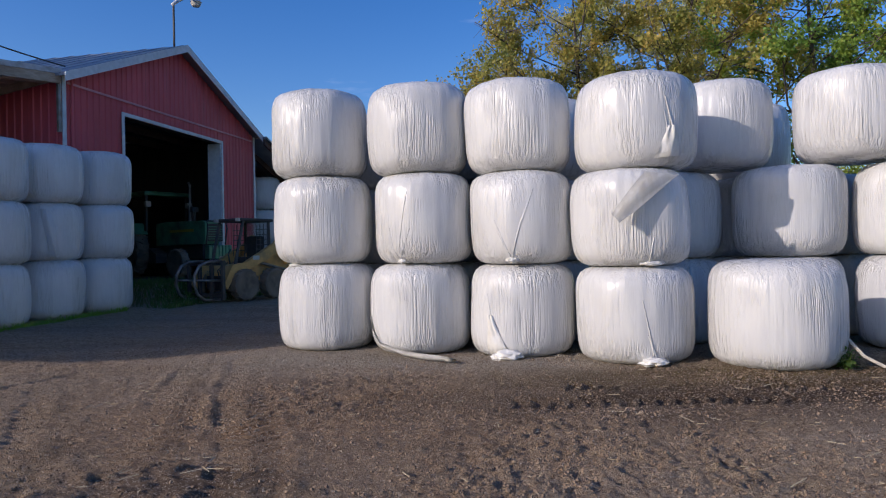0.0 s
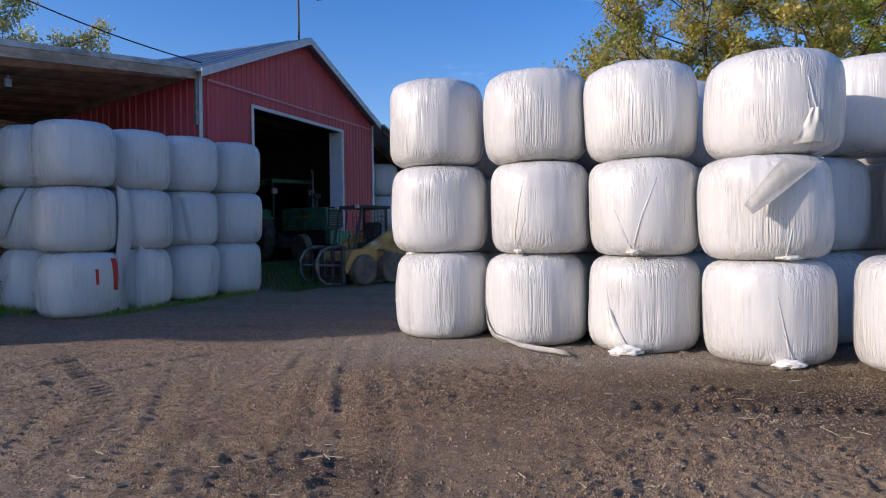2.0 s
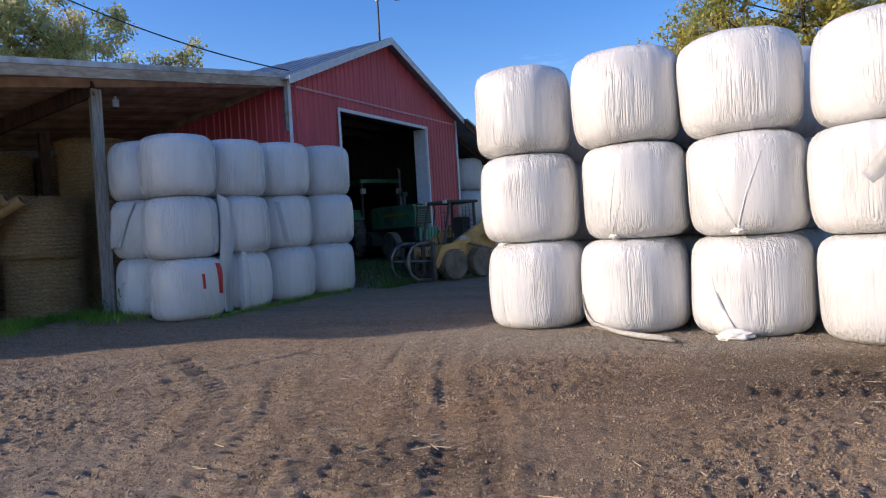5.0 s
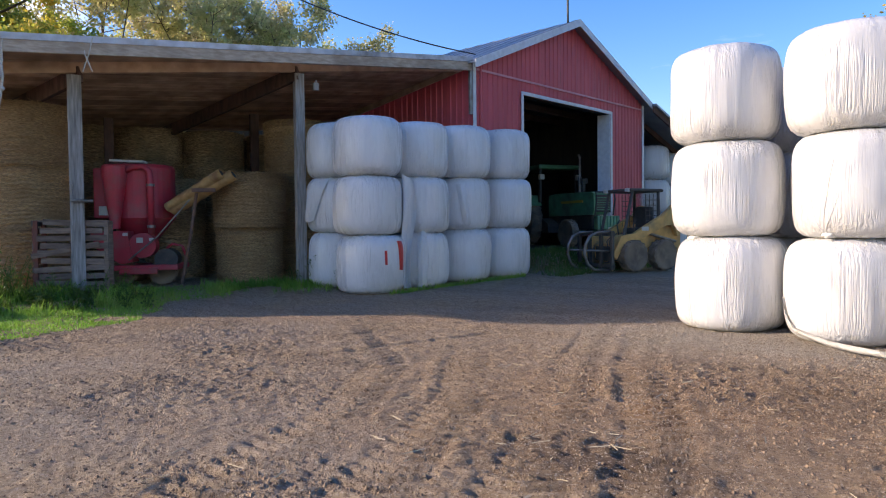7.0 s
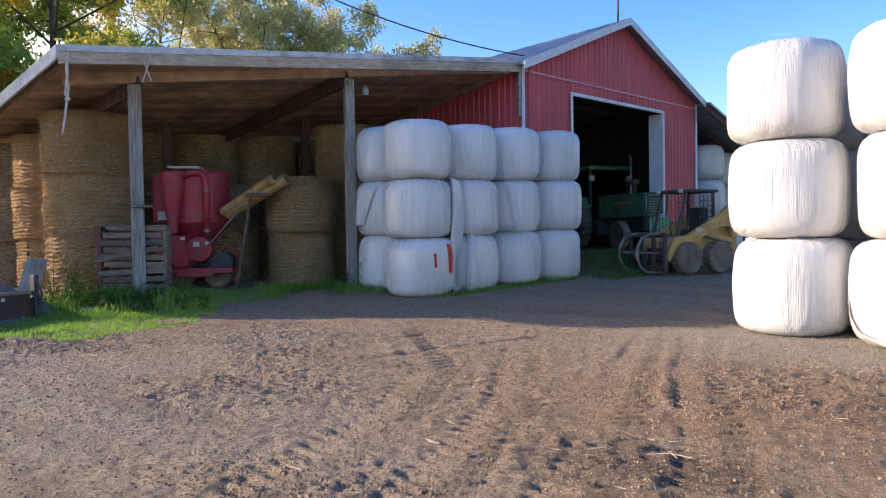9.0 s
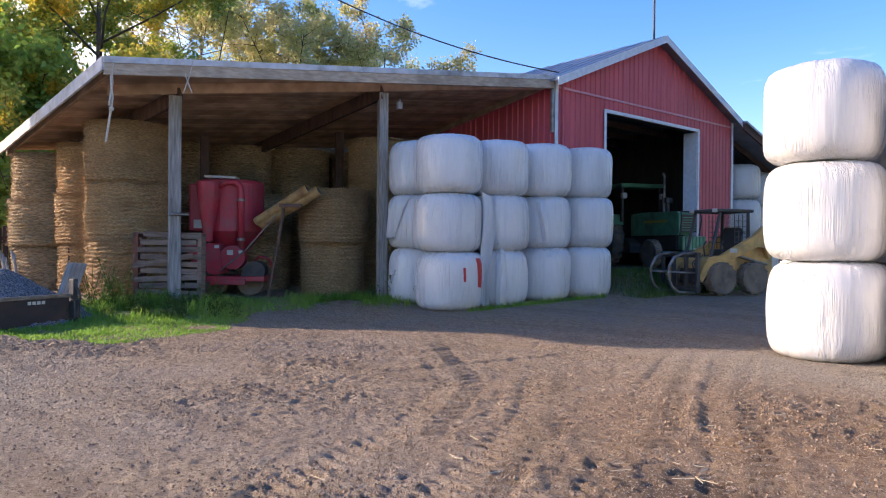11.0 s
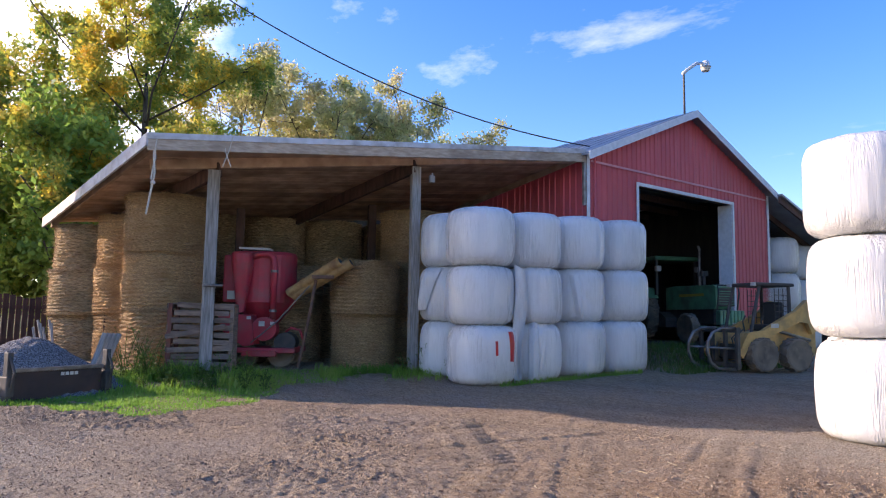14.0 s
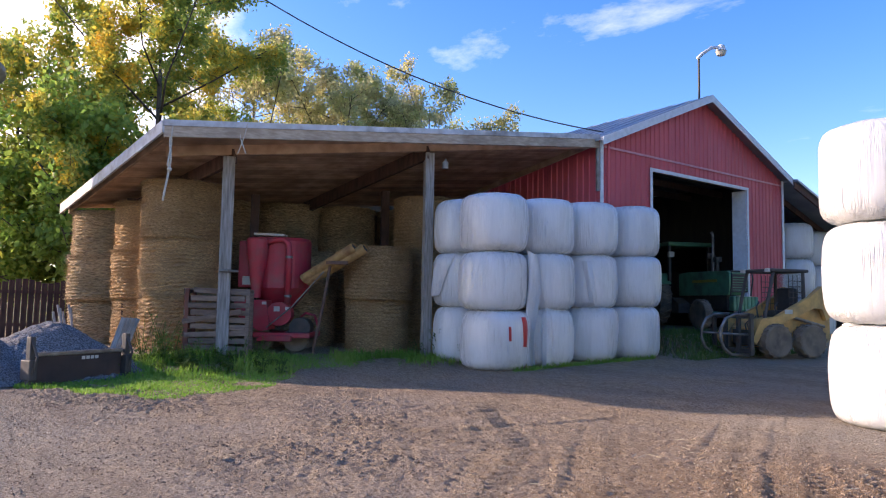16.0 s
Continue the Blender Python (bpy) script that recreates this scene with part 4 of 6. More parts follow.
TRACTOR_YELLOW = mat("tractor_yellow", (0.50, 0.38, 0.05), (0.36, 0.27, 0.04), 0.5, 6.0, bump=0.1)
MIXER_RED = mat("faded_red_paint", (0.52, 0.035, 0.055), (0.40, 0.035, 0.05), 0.5, 4.0, bump=0.12, stain=(0.30, 0.10, 0.09), stain_scale=2)
AUGER_TAN = mat("rusty_auger", (0.50, 0.30, 0.12), (0.33, 0.17, 0.06), 0.7, 6.0, bump=0.2, stain=(0.20, 0.09, 0.04), stain_scale=3)
RUST = mat("rusty_steel", (0.20, 0.095, 0.055), (0.09, 0.05, 0.04), 0.8, 8.0, bump=0.3)
PALE = mat("pale_label", (0.62, 0.57, 0.48), (0.5, 0.46, 0.4), 0.6, 9.0, bump=0)
GLASS = bpy.data.materials.new("dusty_glass")
GLASS.use_nodes = True
gb = GLASS.node_tree.nodes["Principled BSDF"]
gb.inputs["Transmission Weight"].default_value, gb.inputs["Roughness"].default_value, gb.inputs["Base Color"].default_value = 1.0, 0.08, (0.75, 0.78, 0.76, 1)
SEAT = mat("black_vinyl", (0.03, 0.03, 0.03), (0.05, 0.048, 0.045), 0.6, 9.0, bump=0.15)


def wheel(parent, c, r, w, rim_r, lugs=18, rim_mat=RIM, side=1):
    """A lugged tyre with its dished rim; the axle lies along y."""
    m = Matrix.Translation(c) @ pose(0, 0, 0, 90, 0, 0)
    bm = bmesh.new()
    lathe(bm, [(rim_r, -w * 0.42), (r * 0.86, -w * 0.5), (r * 0.95, -w * 0.44), (r * 0.965, 0), (r * 0.95, w * 0.44), (r * 0.86, w * 0.5), (rim_r, w * 0.42)], 32, m)
    for k in range(lugs):
        for s in (-1, 1):
            a = (k + (0.5 if s > 0 else 0)) * math.tau / lugs
            t = Matrix.Translation(c) @ pose(0, 0, 0, 0, math.degrees(a), 0)
            box(bm, -0.022, 0.022, min(0, s * w * 0.5), max(0, s * w * 0.5), r * 0.93, r, 0.0, t @ Matrix.Translation((0, 0, 0)) @ pose(0, 0, 0, 0, 0, s * 24))
    tyre = part("tyre", bm, TYRE, parent)
    bm = bmesh.new()
    s = side
    lathe(bm, [(0.03, s * w * 0.18), (rim_r * 0.45, s * w * 0.16), (rim_r * 0.55, s * w * 0.05), (rim_r * 0.85, s * w * 0.02), (rim_r * 1.0, s * w * 0.40), (rim_r * 1.03, s * w * 0.44), (rim_r * 1.03, -s * w * 0.40), (0.03, -s * w * 0.40)], 28, m)
    part("rim", bm, rim_mat, tyre)
    return tyre


def skid_steer(m):
    """x ahead, y to its left, origin on the ground under its middle."""
    t = thing("skid_steer_loader", m, "dirty yellow skid steer loader with bale clamp parked outside barn", "loader")
    bm = bmesh.new()
    prism(bm, [(-1.05, 0.28), (0.62, 0.22), (0.78, 0.32), (0.78, 0.66), (0.55, 0.86), (-0.2, 0.92), (-0.55, 1.22), (-1.1, 1.22), (-1.22, 0.95), (-1.22, 0.42)], -0.47, 0.47)
    part("chassis", bm, CAT_YELLOW, t)
    bm = bmesh.new(); box(bm, 0.5, 0.8, -0.44, 0.44, 0.25, 0.62, 0.03); part("front_plate", bm, BLACK_STEEL, t)
    for y in (-0.43, 0.43):
        for pts in ([(0.62, y, 0.85), (0.48, y, 1.45), (0.34, y, 1.98)], [(-0.52, y, 1.15), (-0.5, y, 1.98)]):
            bm = bmesh.new(); tube(bm, pts, 0.04, 8); part("cab_post", bm, BLACK_STEEL, t)
        bm = bmesh.new()
        for k in range(5):
            z = 1.25 + k * 0.13
            rod(bm, (-0.50, y, z), (-0.08, y, z), 0.009, seg=6)
        for k in range(4):
            x = -0.46 + k * 0.125
            rod(bm, (x, y, 1.1), (x, y, 1.92), 0.009, seg=6)
        part("side_screen", bm, BLACK_STEEL, t, "black steel mesh side screen")
    bm = bmesh.new(); box(bm, -0.62, 0.46, -0.5, 0.5, 1.97, 2.05, 0.03); part("cab_roof", bm, BLACK_STEEL, t)
    bm = bmesh.new(); box(bm, -0.56, -0.52, -0.42, 0.42, 1.1, 1.97); part("rear_window", bm, GLASS, t)
    for y in (-0.4, 0.4):
        bm = bmesh.new(); box(bm, 0.44, 0.52, y - 0.06, y + 0.06, 1.96, 2.05, 0.015); part("work_light", bm, PALE, t, "small square work light")
    bm = bmesh.new(); box(bm, -0.4, 0.05, -0.27, 0.27, 0.92, 1.08, 0.05); box(bm, -0.5, -0.36, -0.27, 0.27, 1.0, 1.62, 0.06); part("seat", bm, SEAT, t)
    for y in (-0.3, 0.3):
        bm = bmesh.new(); tube(bm, [(0.15, y, 0.9), (0.2, y, 1.15), (0.12, y, 1.28)], 0.02, 6); part("lever", bm, BLACK_STEEL, t)
    for y in (-0.56, 0.56):
        bm = bmesh.new()
        prism(bm, [(-1.22, 1.02), (-1.12, 1.62), (-0.86, 1.66), (-0.55, 1.42), (0.45, 0.93), (0.86, 0.88), (1.12, 0.42), (1.02, 0.3), (0.78, 0.66), (0.36, 0.75), (-0.62, 1.14), (-0.86, 1.12), (-0.98, 0.86)], y - 0.06, y + 0.06)
        part("lift_arm", bm, CAT_YELLOW, t)
        bm = bmesh.new(); rod(bm, (-0.95, y * 1.02, 0.72), (0.2, y * 1.02, 0.98), 0.035); part("lift_cylinder", bm, GREY_STEEL, t)
        bm = bmesh.new(); box(bm, 0.0, 0.22, y + math.copysign(0.061, y) - 0.002, y + math.copysign(0.061, y) + 0.002, 1.0, 1.1, 0, pose(0, 0, 0, 0, 0, 0)); part("badge", bm, PALE, t, "dark-lettered maker's badge")
        bm = bmesh.new(); box(bm, -1.12, -0.92, y + math.copysign(0.061, y) - 0.002, y + math.copysign(0.061, y) + 0.002, 1.2, 1.29); part("badge", bm, BLACK_STEEL, t)
    for x in (-0.45, 0.52):
        for s in (-1, 1):
            wheel(t, Vector((x, s * 0.63, 0.39)), 0.39, 0.28, 0.21, 16, RIM, s)
    bm = bmesh.new()
    for y in (-0.62, -0.22, 0.22, 0.62):
        box(bm, 1.12, 1.2, y - 0.04, y + 0.04, 0.06, 1.0, 0.006)
    box(bm, 1.1, 1.18, -0.66, 0.66, 0.88, 0.98, 0.008)
    box(bm, 1.1, 1.18, -0.66, 0.66, 0.1, 0.2, 0.008)
    part("clamp_frame", bm, BLACK_STEEL, t)
    for y, out_ in ((0.55, 0.0), (-0.1, 0.0)):
        bm = bmesh.new()
        tube(bm, [(1.16, y, 0.98), (1.55, y + out_, 0.97), (1.78, y + out_, 0.88), (1.91, y + out_, 0.68), (1.93, y + out_, 0.45), (1.84, y + out_, 0.22), (1.64, y + out_, 0.08), (1.16, y, 0.06)], 0.036, 10)
        tube(bm, [(1.16, y, 0.52), (1.93, y + out_, 0.55)], 0.026, 8)
        part("clamp_arm", bm, GREY_STEEL, t, "bright worn steel clamp arm", smooth=True)
    bm = bmesh.new()
    for y in (0.3, 0.38):
        tube(bm, [(0.8, y, 0.95), (1.05, y, 0.75), (1.02, y + 0.12, 0.28), (1.12, y, 0.22)], 0.016, 6)
    part("hydraulic_hose", bm, BLACK_STEEL, t)
    return t


head = math.degrees(math.atan2(-0.835, -0.55))
skid_steer(pose(-5.82, 17.42, gz(-5.82, 17.42) + 0.02, 0, 0, head))


def tractor(m):
    """x ahead, origin on the floor under the front axle."""
    t = thing("tractor", m, "older green farm tractor with cab standing inside the barn", "tractor")
    bm = bmesh.new(); prism(bm, [(-2.0, 1.02), (0.62, 1.02), (0.7, 1.15), (0.68, 1.68), (0.55, 1.74), (-1.4, 1.78), (-2.0, 1.74)], -0.33, 0.33); part("hood", bm, TRACTOR_GREEN, t)
    bm = bmesh.new(); box(bm, 0.69, 0.74, -0.27, 0.27, 1.1, 1.64, 0.02); part("grille", bm, BLACK_STEEL, t, "dark grille with pale bars")
    bm = bmesh.new()
    for k in range(6):
        box(bm, 0.738, 0.75, -0.25, 0.25, 1.16 + k * 0.075, 1.18 + k * 0.075)
    part("grille_bars", bm, TRACTOR_GREEN, t)
    bm = bmesh.new(); box(bm, -1.2, 0.1, -0.345, -0.331, 1.42, 1.50); box(bm, -1.2, 0.1, 0.331, 0.345, 1.42, 1.50); part("side_stripe", bm, TRACTOR_YELLOW, t, "yellow stripe")
    bm = bmesh.new(); box(bm, -2.2, 0.4, -0.22, 0.22, 0.55, 1.05, 0.04); part("engine", bm, BLACK_STEEL, t)
    bm = bmesh.new(); rod(bm, (0, -0.8, 0.45), (0, 0.8, 0.45), 0.07); part("front_axle", bm, TRACTOR_GREEN, t)
    for k in range(7):
        y = -0.36 + k * 0.12
        bm = bmesh.new(); box(bm, 0.78, 1.0, y - 0.05, y + 0.05, 0.55, 0.98, 0.03); part("front_weight", bm, TRACTOR_GREEN, t)
    for s in (-1, 1):
        wheel(t, Vector((0, s * 0.82, 0.44)), 0.45, 0.26, 0.22, 16, TRACTOR_YELLOW, s)
        wheel(t, Vector((-2.6, s * 0.9, 0.85)), 0.85, 0.46, 0.45, 20, TRACTOR_YELLOW, s)
        bm = bmesh.new(); prism(bm, [(-3.3, 1.5), (-3.0, 1.76), (-2.2, 1.76), (-1.9, 1.4), (-2.0, 1.38), (-2.3, 1.66), (-2.95, 1.66), (-3.2, 1.45)], s * 0.66, s * 1.1); part("fender", bm, TRACTOR_GREEN, t)
        for x0, x1 in ((-1.95, -1.9), (-3.2, -3.15)):
            bm = bmesh.new(); box(bm, min(x0, x1) - 0.03, max(x0, x1) + 0.03, s * 0.72 - 0.04, s * 0.72 + 0.04, 1.5, 2.66, 0.01); part("cab_post", bm, BLACK_STEEL, t)
        bm = bmesh.new(); box(bm, -3.15, -1.95, s * 0.72 - 0.01, s * 0.72 + 0.01, 1.78, 2.62); part("cab_window", bm, GLASS, t)
        bm = bmesh.new(); box(bm, -1.86, -1.72, s * 0.74 - 0.09, s * 0.74 + 0.09, 2.28, 2.46, 0.02); part("lamp", bm, PALE, t, "round pale work lamp")
    bm = bmesh.new(); box(bm, -3.3, -1.8, -0.82, 0.82, 2.66, 2.8, 0.06); part("cab_roof", bm, TRACTOR_GREEN, t, "dusty green cab roof")
    bm = bmesh.new(); box(bm, -1.96, -1.93, -0.7, 0.7, 1.8, 2.62); part("windscreen", bm, GLASS, t)
    bm = bmesh.new(); rod(bm, (-0.75, 0.12, 1.76), (-0.75, 0.12, 2.3), 0.07); tube(bm, [(-0.75, 0.12, 2.28), (-0.75, 0.12, 2.95), (-0.82, 0.12, 3.04)], 0.045, 8); part("exhaust", bm, GREY_STEEL, t, "grey upright exhaust pipe")
    bm = bmesh.new(); rod(bm, (-0.2, -0.1, 1.72), (-0.2, -0.1, 2.05), 0.05); rod(bm, (-0.2, -0.1, 2.05), (-0.2, -0.1, 2.2), 0.13); part("air_intake", bm, BLACK_STEEL, t)
    bm = bmesh.new(); tube(bm, [(0.76, -0.34, 1.0), (0.86, -0.34, 1.5), (0.8, -0.34, 1.72), (0.8, 0.34, 1.72), (0.86, 0.34, 1.5), (0.76, 0.34, 1.0)], 0.025, 8); part("bull_bar", bm, BLACK_STEEL, t)
    bm = bmesh.new(); prism(bm, [(-1.75, 0.45), (-1.35, 0.45), (-1.35, 0.75), (-1.75, 0.95)], -0.75, -0.35); part("step", bm, BLACK_STEEL, t)
    return t


tp_ = bp(6.55, 0.75)
tractor(pose(tp_.x, tp_.y, FLOOR_Z, 0, 0, math.degrees(math.atan2(-BACK.y, -BACK.x)) - 24))


def feed_mixer(m):
    """x to the side, y away from the yard; origin on the floor."""
    t = thing("feed_grinder_mixer", m, "faded red feed grinder mixer parked under the shed", "farm machine")
    bm = bmesh.new(); lathe(bm, [(0.30, 1.02), (0.66, 1.5), (0.70, 1.55), (0.70, 2.72), (0.66, 2.80), (0.1, 2.86)], 36, pose(-0.05, 0.75, 0)); part("tank", bm, MIXER_RED, t, "red drum tank with pale dents", smooth=False)
    bm = bmesh.new(); box(bm, -0.95, -0.42, 0.35, 1.2, 1.55, 2.72, 0.05); part("side_panel", bm, MIXER_RED, t)
    bm = bmesh.new(); box(bm, -0.7, 0.0, 0.3, 0.7, 2.84, 2.90, 0.01, pose(0, 0, 0, 0, 2, 0)); part("lid", bm, PALE, t, "pale board lying on the lid")
    bm = bmesh.new(); lathe(bm, [(0.10, 1.3), (0.11, 1.5), (0.25, 2.5), (0.25, 2.72), (0.2, 2.76)], 24, pose(-0.42, 0.02, 0)); part("cyclone", bm, MIXER_RED, t, "red tapering dust cyclone")
    bm = bmesh.new(); tube(bm, [(-0.22, 0.02, 2.62), (-0.02, 0.0, 2.72), (0.18, 0.0, 2.72), (0.29, 0.0, 2.62), (0.31, 0.0, 2.4), (0.31, 0.0, 1.15)], 0.07, 12); part("blower_pipe", bm, MIXER_RED, t, "red blower pipe", smooth=True)
    for z in (2.3, 1.35):
        bm = bmesh.new(); rod(bm, (0.31, 0, z - 0.03), (0.31, 0, z + 0.03), 0.085, seg=14); part("pipe_band", bm, GREY_STEEL, t)
    bm = bmesh.new(); rod(bm, (0.16, -0.18, 0.92), (0.16, 0.12, 0.92), 0.28, seg=28); part("fan_housing", bm, MIXER_RED, t, "round red fan housing")
    bm = bmesh.new(); prism(bm, [(-0.85, 1.25), (-0.12, 1.25), (-0.02, 0.55), (-0.25, 0.5), (-0.72, 0.85)], -0.25, 0.25); part("feed_hopper", bm, MIXER_RED, t, "sloping red feed hopper")
    bm = bmesh.new(); box(bm, -0.5, 0.9, -0.35, 0.9, 0.36, 0.48, 0.02); box(bm, -0.25, 0.5, -0.42, -0.3, 0.28, 0.42, 0.02); part("frame", bm, MIXER_RED, t)
    for x in (-0.3, 0.5):
        for y in (0.05, 1.0):
            wheel(t, Vector((x + 0.02, y, 0.3)), 0.3, 0.18, 0.17, 14, RIM, -1)
    bm = bmesh.new(); box(bm, -0.62, -0.4, -0.01, 0.03, 1.62, 1.83, 0.0, pose(-0.2, 0.3, 0)); part("sticker", bm, PALE, t)
    bm = bmesh.new(); box(bm, 0.05, 0.18, -0.195, -0.182, 0.98, 1.1); part("sticker", bm, PALE, t)
    for x, z in ((-0.2, 1.14), (0.32, 1.02)):
        bm = bmesh.new(); box(bm, x, x + 0.1, -0.268, -0.255, z, z + 0.07); part("sticker", bm, PALE, t)
    bm = bmesh.new(); tube(bm, [(0.6, 0.1, 0.85), (0.75, -0.1, 0.95), (0.95, -0.1, 0.9), (1.03, 0.0, 0.6)], 0.03, 8); part("guard_hoop", bm, MIXER_RED, t)
    bm = bmesh.new(); rod(bm, (0.62, -0.1, 0.6), (0.62, 0.3, 0.6), 0.24, seg=22); part("pulley", bm, BLACK_STEEL, t)
    # folding unloading auger, two tubes side by side
    for dx, dz, L in ((0.0, 0.0, 1.0), (0.24, -0.06, 1.0)):
        bm = bmesh.new()
        a, b = Vector((0.62 + dx * 0.4, 0.2, 1.78 + dz)), Vector((1.85 + dx, -0.35, 2.55 + dz * 0.4))
        d = (b - a).normalized()
        q = d.to_track_quat('Z', 'Y').to_matrix().to_4x4()
        n_ = (b - a).length
        lathe(bm, [(0.125, 0), (0.125, n_), (0.105, n_), (0.105, 0.35)], 22, Matrix.Translation(a) @ q)
        part("auger_tube", bm, AUGER_TAN, t, "tan rusty auger tube with open end", smooth=False)
        bm = bmesh.new(); rod(bm, b - d * 0.10, b - d * 0.04, 0.104, seg=20); part("auger_flight", bm, BLACK_STEEL, t)
    bm = bmesh.new(); tube(bm, [(1.28, -0.2, 2.1), (1.20, -0.35, 1.3), (1.0, -0.45, 0.05)], 0.035, 8); part("stay", bm, RUST, t, "rusty stay bar")
    bm = bmesh.new(); tube(bm, [(1.15, -0.25, 1.95), (0.5, -0.4, 1.1), (-0.05, -0.4, 0.6)], 0.018, 6); part("crank_rod", bm, GREY_STEEL, t)
    bm = bmesh.new(); box(bm, 1.22, 1.7, -0.42, -0.34, 2.12, 2.2, 0.01); part("bracket", bm, RUST, t)
    return t


feed_mixer(pose(-14.22, 9.25, gz(-14.22, 9.25) - 0.02, 0, 0, 39.5) @ Matrix.Diagonal((1, 1, 0.93, 1)))

# ---- yard lamp and cable ----
lamp_at = bp(4.3, 0.08, RIDGE_Z + 0.05)
lt = thing("yard_lamp", pose(lamp_at.x, lamp_at.y, lamp_at.z, 0, 0, BARN_YAW), "dusk-to-dawn yard lamp on a pole at the barn's ridge", "lamp")
bm = bmesh.new(); rod(bm, (0, 0, -0.15), (0, 0, 1.22), 0.03, seg=10); part("pole", bm, BLACK_STEEL, lt)
bm = bmesh.new(); tube(bm, [(-0.05, 0, 1.18), (0.12, -0.05, 1.34), (0.42, -0.15, 1.56), (0.66, -0.22, 1.6)], 0.05, 8); part("arm", bm, WHITE_TRIM, lt, "white lamp arm", smooth=True)
bm = bmesh.new(); lathe(bm, [(0.08, 0.12), (0.12, 0.08), (0.13, -0.02), (0.16, -0.06)], 20, pose(0.74, -0.24, 1.56)); part("hood", bm, WHITE_TRIM, lt)
bm = bmesh.new(); lathe(bm, [(0.02, -0.2), (0.11, -0.18), (0.15, -0.08), (0.14, -0.06)], 20, pose(0.74, -0.24, 1.56)); part("diffuser", bm, PALE, lt, "cloudy glass diffuser")
p0, p1 = bp(0.02, -0.08, EAVE_Z + 0.16), Vector((-14.82, 8.61, 8.55))
cb = bmesh.new()
pts = []
for k in range(45):
    w_ = 1.9 * k / 44
    p = p0 + (p1 - p0) * w_
    p.z -= 4 * 0.50 * w_ * (1 - w_)
    pts.append(p)
far_ = pts[-1]
tube(cb, pts, 0.016, 6)
tagged(part("power_cable", cb, CABLE), "black overhead cable running to the barn corner", "cable")
bm = bmesh.new()
rod(bm, (far_.x, far_.y, -0.3), (far_.x, far_.y, pts[-1].z + 0.5), 0.13, 0.10, 12)
tagged(part("utility_pole", bm, OLD_WOOD), "wooden utility pole carrying the cable", "pole")

# ---- ropes, brackets ----
ROPE = mat("pale_rope", (0.62, 0.58, 0.50), (0.40, 0.36, 0.30), 0.9, 30.0, (1, 1, 3), 0.4)
e0 = roof_pt(0.0, -0.1, -0.1)
for k, L in enumerate((1.38, 0.75)):
    bm = bmesh.new()
    tube(bm, [e0 + Vector((0.03 * k, 0.03, 0.1)), e0 + Vector((0.04 * k, 0.0, -L * 0.2)), e0 + Vector((0.02, 0.02, -L * 0.45)), e0 + Vector((-0.02 + 0.03 * k, -0.01, -L * 0.7)), e0 + Vector((-0.09 + 0.1 * k, -0.04, -L))], 0.020 - 0.006 * k, 7)
    if k == 0:
        bmesh.ops.create_icosphere(bm, subdivisions=2, radius=0.045, matrix=Matrix.Translation(e0 + Vector((0.0, 0.01, -L * 0.58))))
    tagged(part("hanging_rope", bm, ROPE), "frayed pale rope hanging from the shed eave", "rope")
e1 = roof_pt(0.133, -0.12, -0.05)
bm = bmesh.new()
for dx in (-0.05, 0.06):
    tube(bm, [e1 + Vector((dx, dx, 0.05)), e1 + Vector((dx * 0.4, dx * 0.4 - 0.02, -0.25)), e1 + Vector((-dx, -dx, -0.55))], 0.012, 6)
tagged(part("rope_loop", bm, ROPE), "thin rope looped round the eave at a post", "rope")
pb = post_pt(0.126, -0.07)
hg = thing("gate_latch", pose(pb.x, pb.y, 1.9, 0, 0, SHED_YAW), "weathered board and steel gate latch fixed to the post", "latch")
bm = bmesh.new(); box(bm, -0.16, -0.13, -0.04, 0.04, -0.45, 0.32, 0.01); part("board", bm, OLD_WOOD, hg)
bm = bmesh.new(); rod(bm, (-0.17, -0.06, 0.0), (0.2, -0.06, 0.0), 0.03); part("bolt", bm, GREY_STEEL, hg)
pb2 = post_pt(0.580, -0.07)
bm = bmesh.new(); box(bm, -0.06, 0.06, -0.05, 0.04, -0.08, 0.08, 0.012); rod(bm, (0, -0.02, 0.08), (0, -0.02, 0.14), 0.02)
jb = part("junction_box", bm, OLD_WOOD)
jb.matrix_world = pose(pb2.x + 0.12, pb2.y + 0.1, 4.4, 0, 0, SHED_YAW)
tagged(jb, "small pale metal box fixed beside the post", "electrical box")
# downspout and meter pipe at the barn corner
bm = bmesh.new(); tube(bm, [(-0.12, -0.02, EAVE_Z - 0.1), (-0.12, -0.02, 4.1)], 0.05, 8)
ds = part("downspout", bm, GREY_STEEL)
ds.matrix_world = BARN_M
tagged(ds, "short grey metal conduit pipe at the barn corner", "pipe")

# ---- wooden crates by the post ----
CRATE = mat("crate_wood", (0.28, 0.185, 0.13), (0.13, 0.08, 0.06), 0.85, 5.0, (1, 3, 5), 0.4, per_piece=0.3, stain=(0.26, 0.22, 0.19))
CRATE_RED = mat("crate_red_wood", (0.30, 0.09, 0.055), (0.18, 0.07, 0.05), 0.85, 5.0, (3, 3, 1), 0.4, per_piece=0.2)
ct = thing("wooden_crate", pose(-13.95, 7.72, gz(-13.9, 7.7) - 0.02, 0, 0, 50), "broken slatted wooden crate leaning behind the shed post", "crate")
rr = random.Random(4)
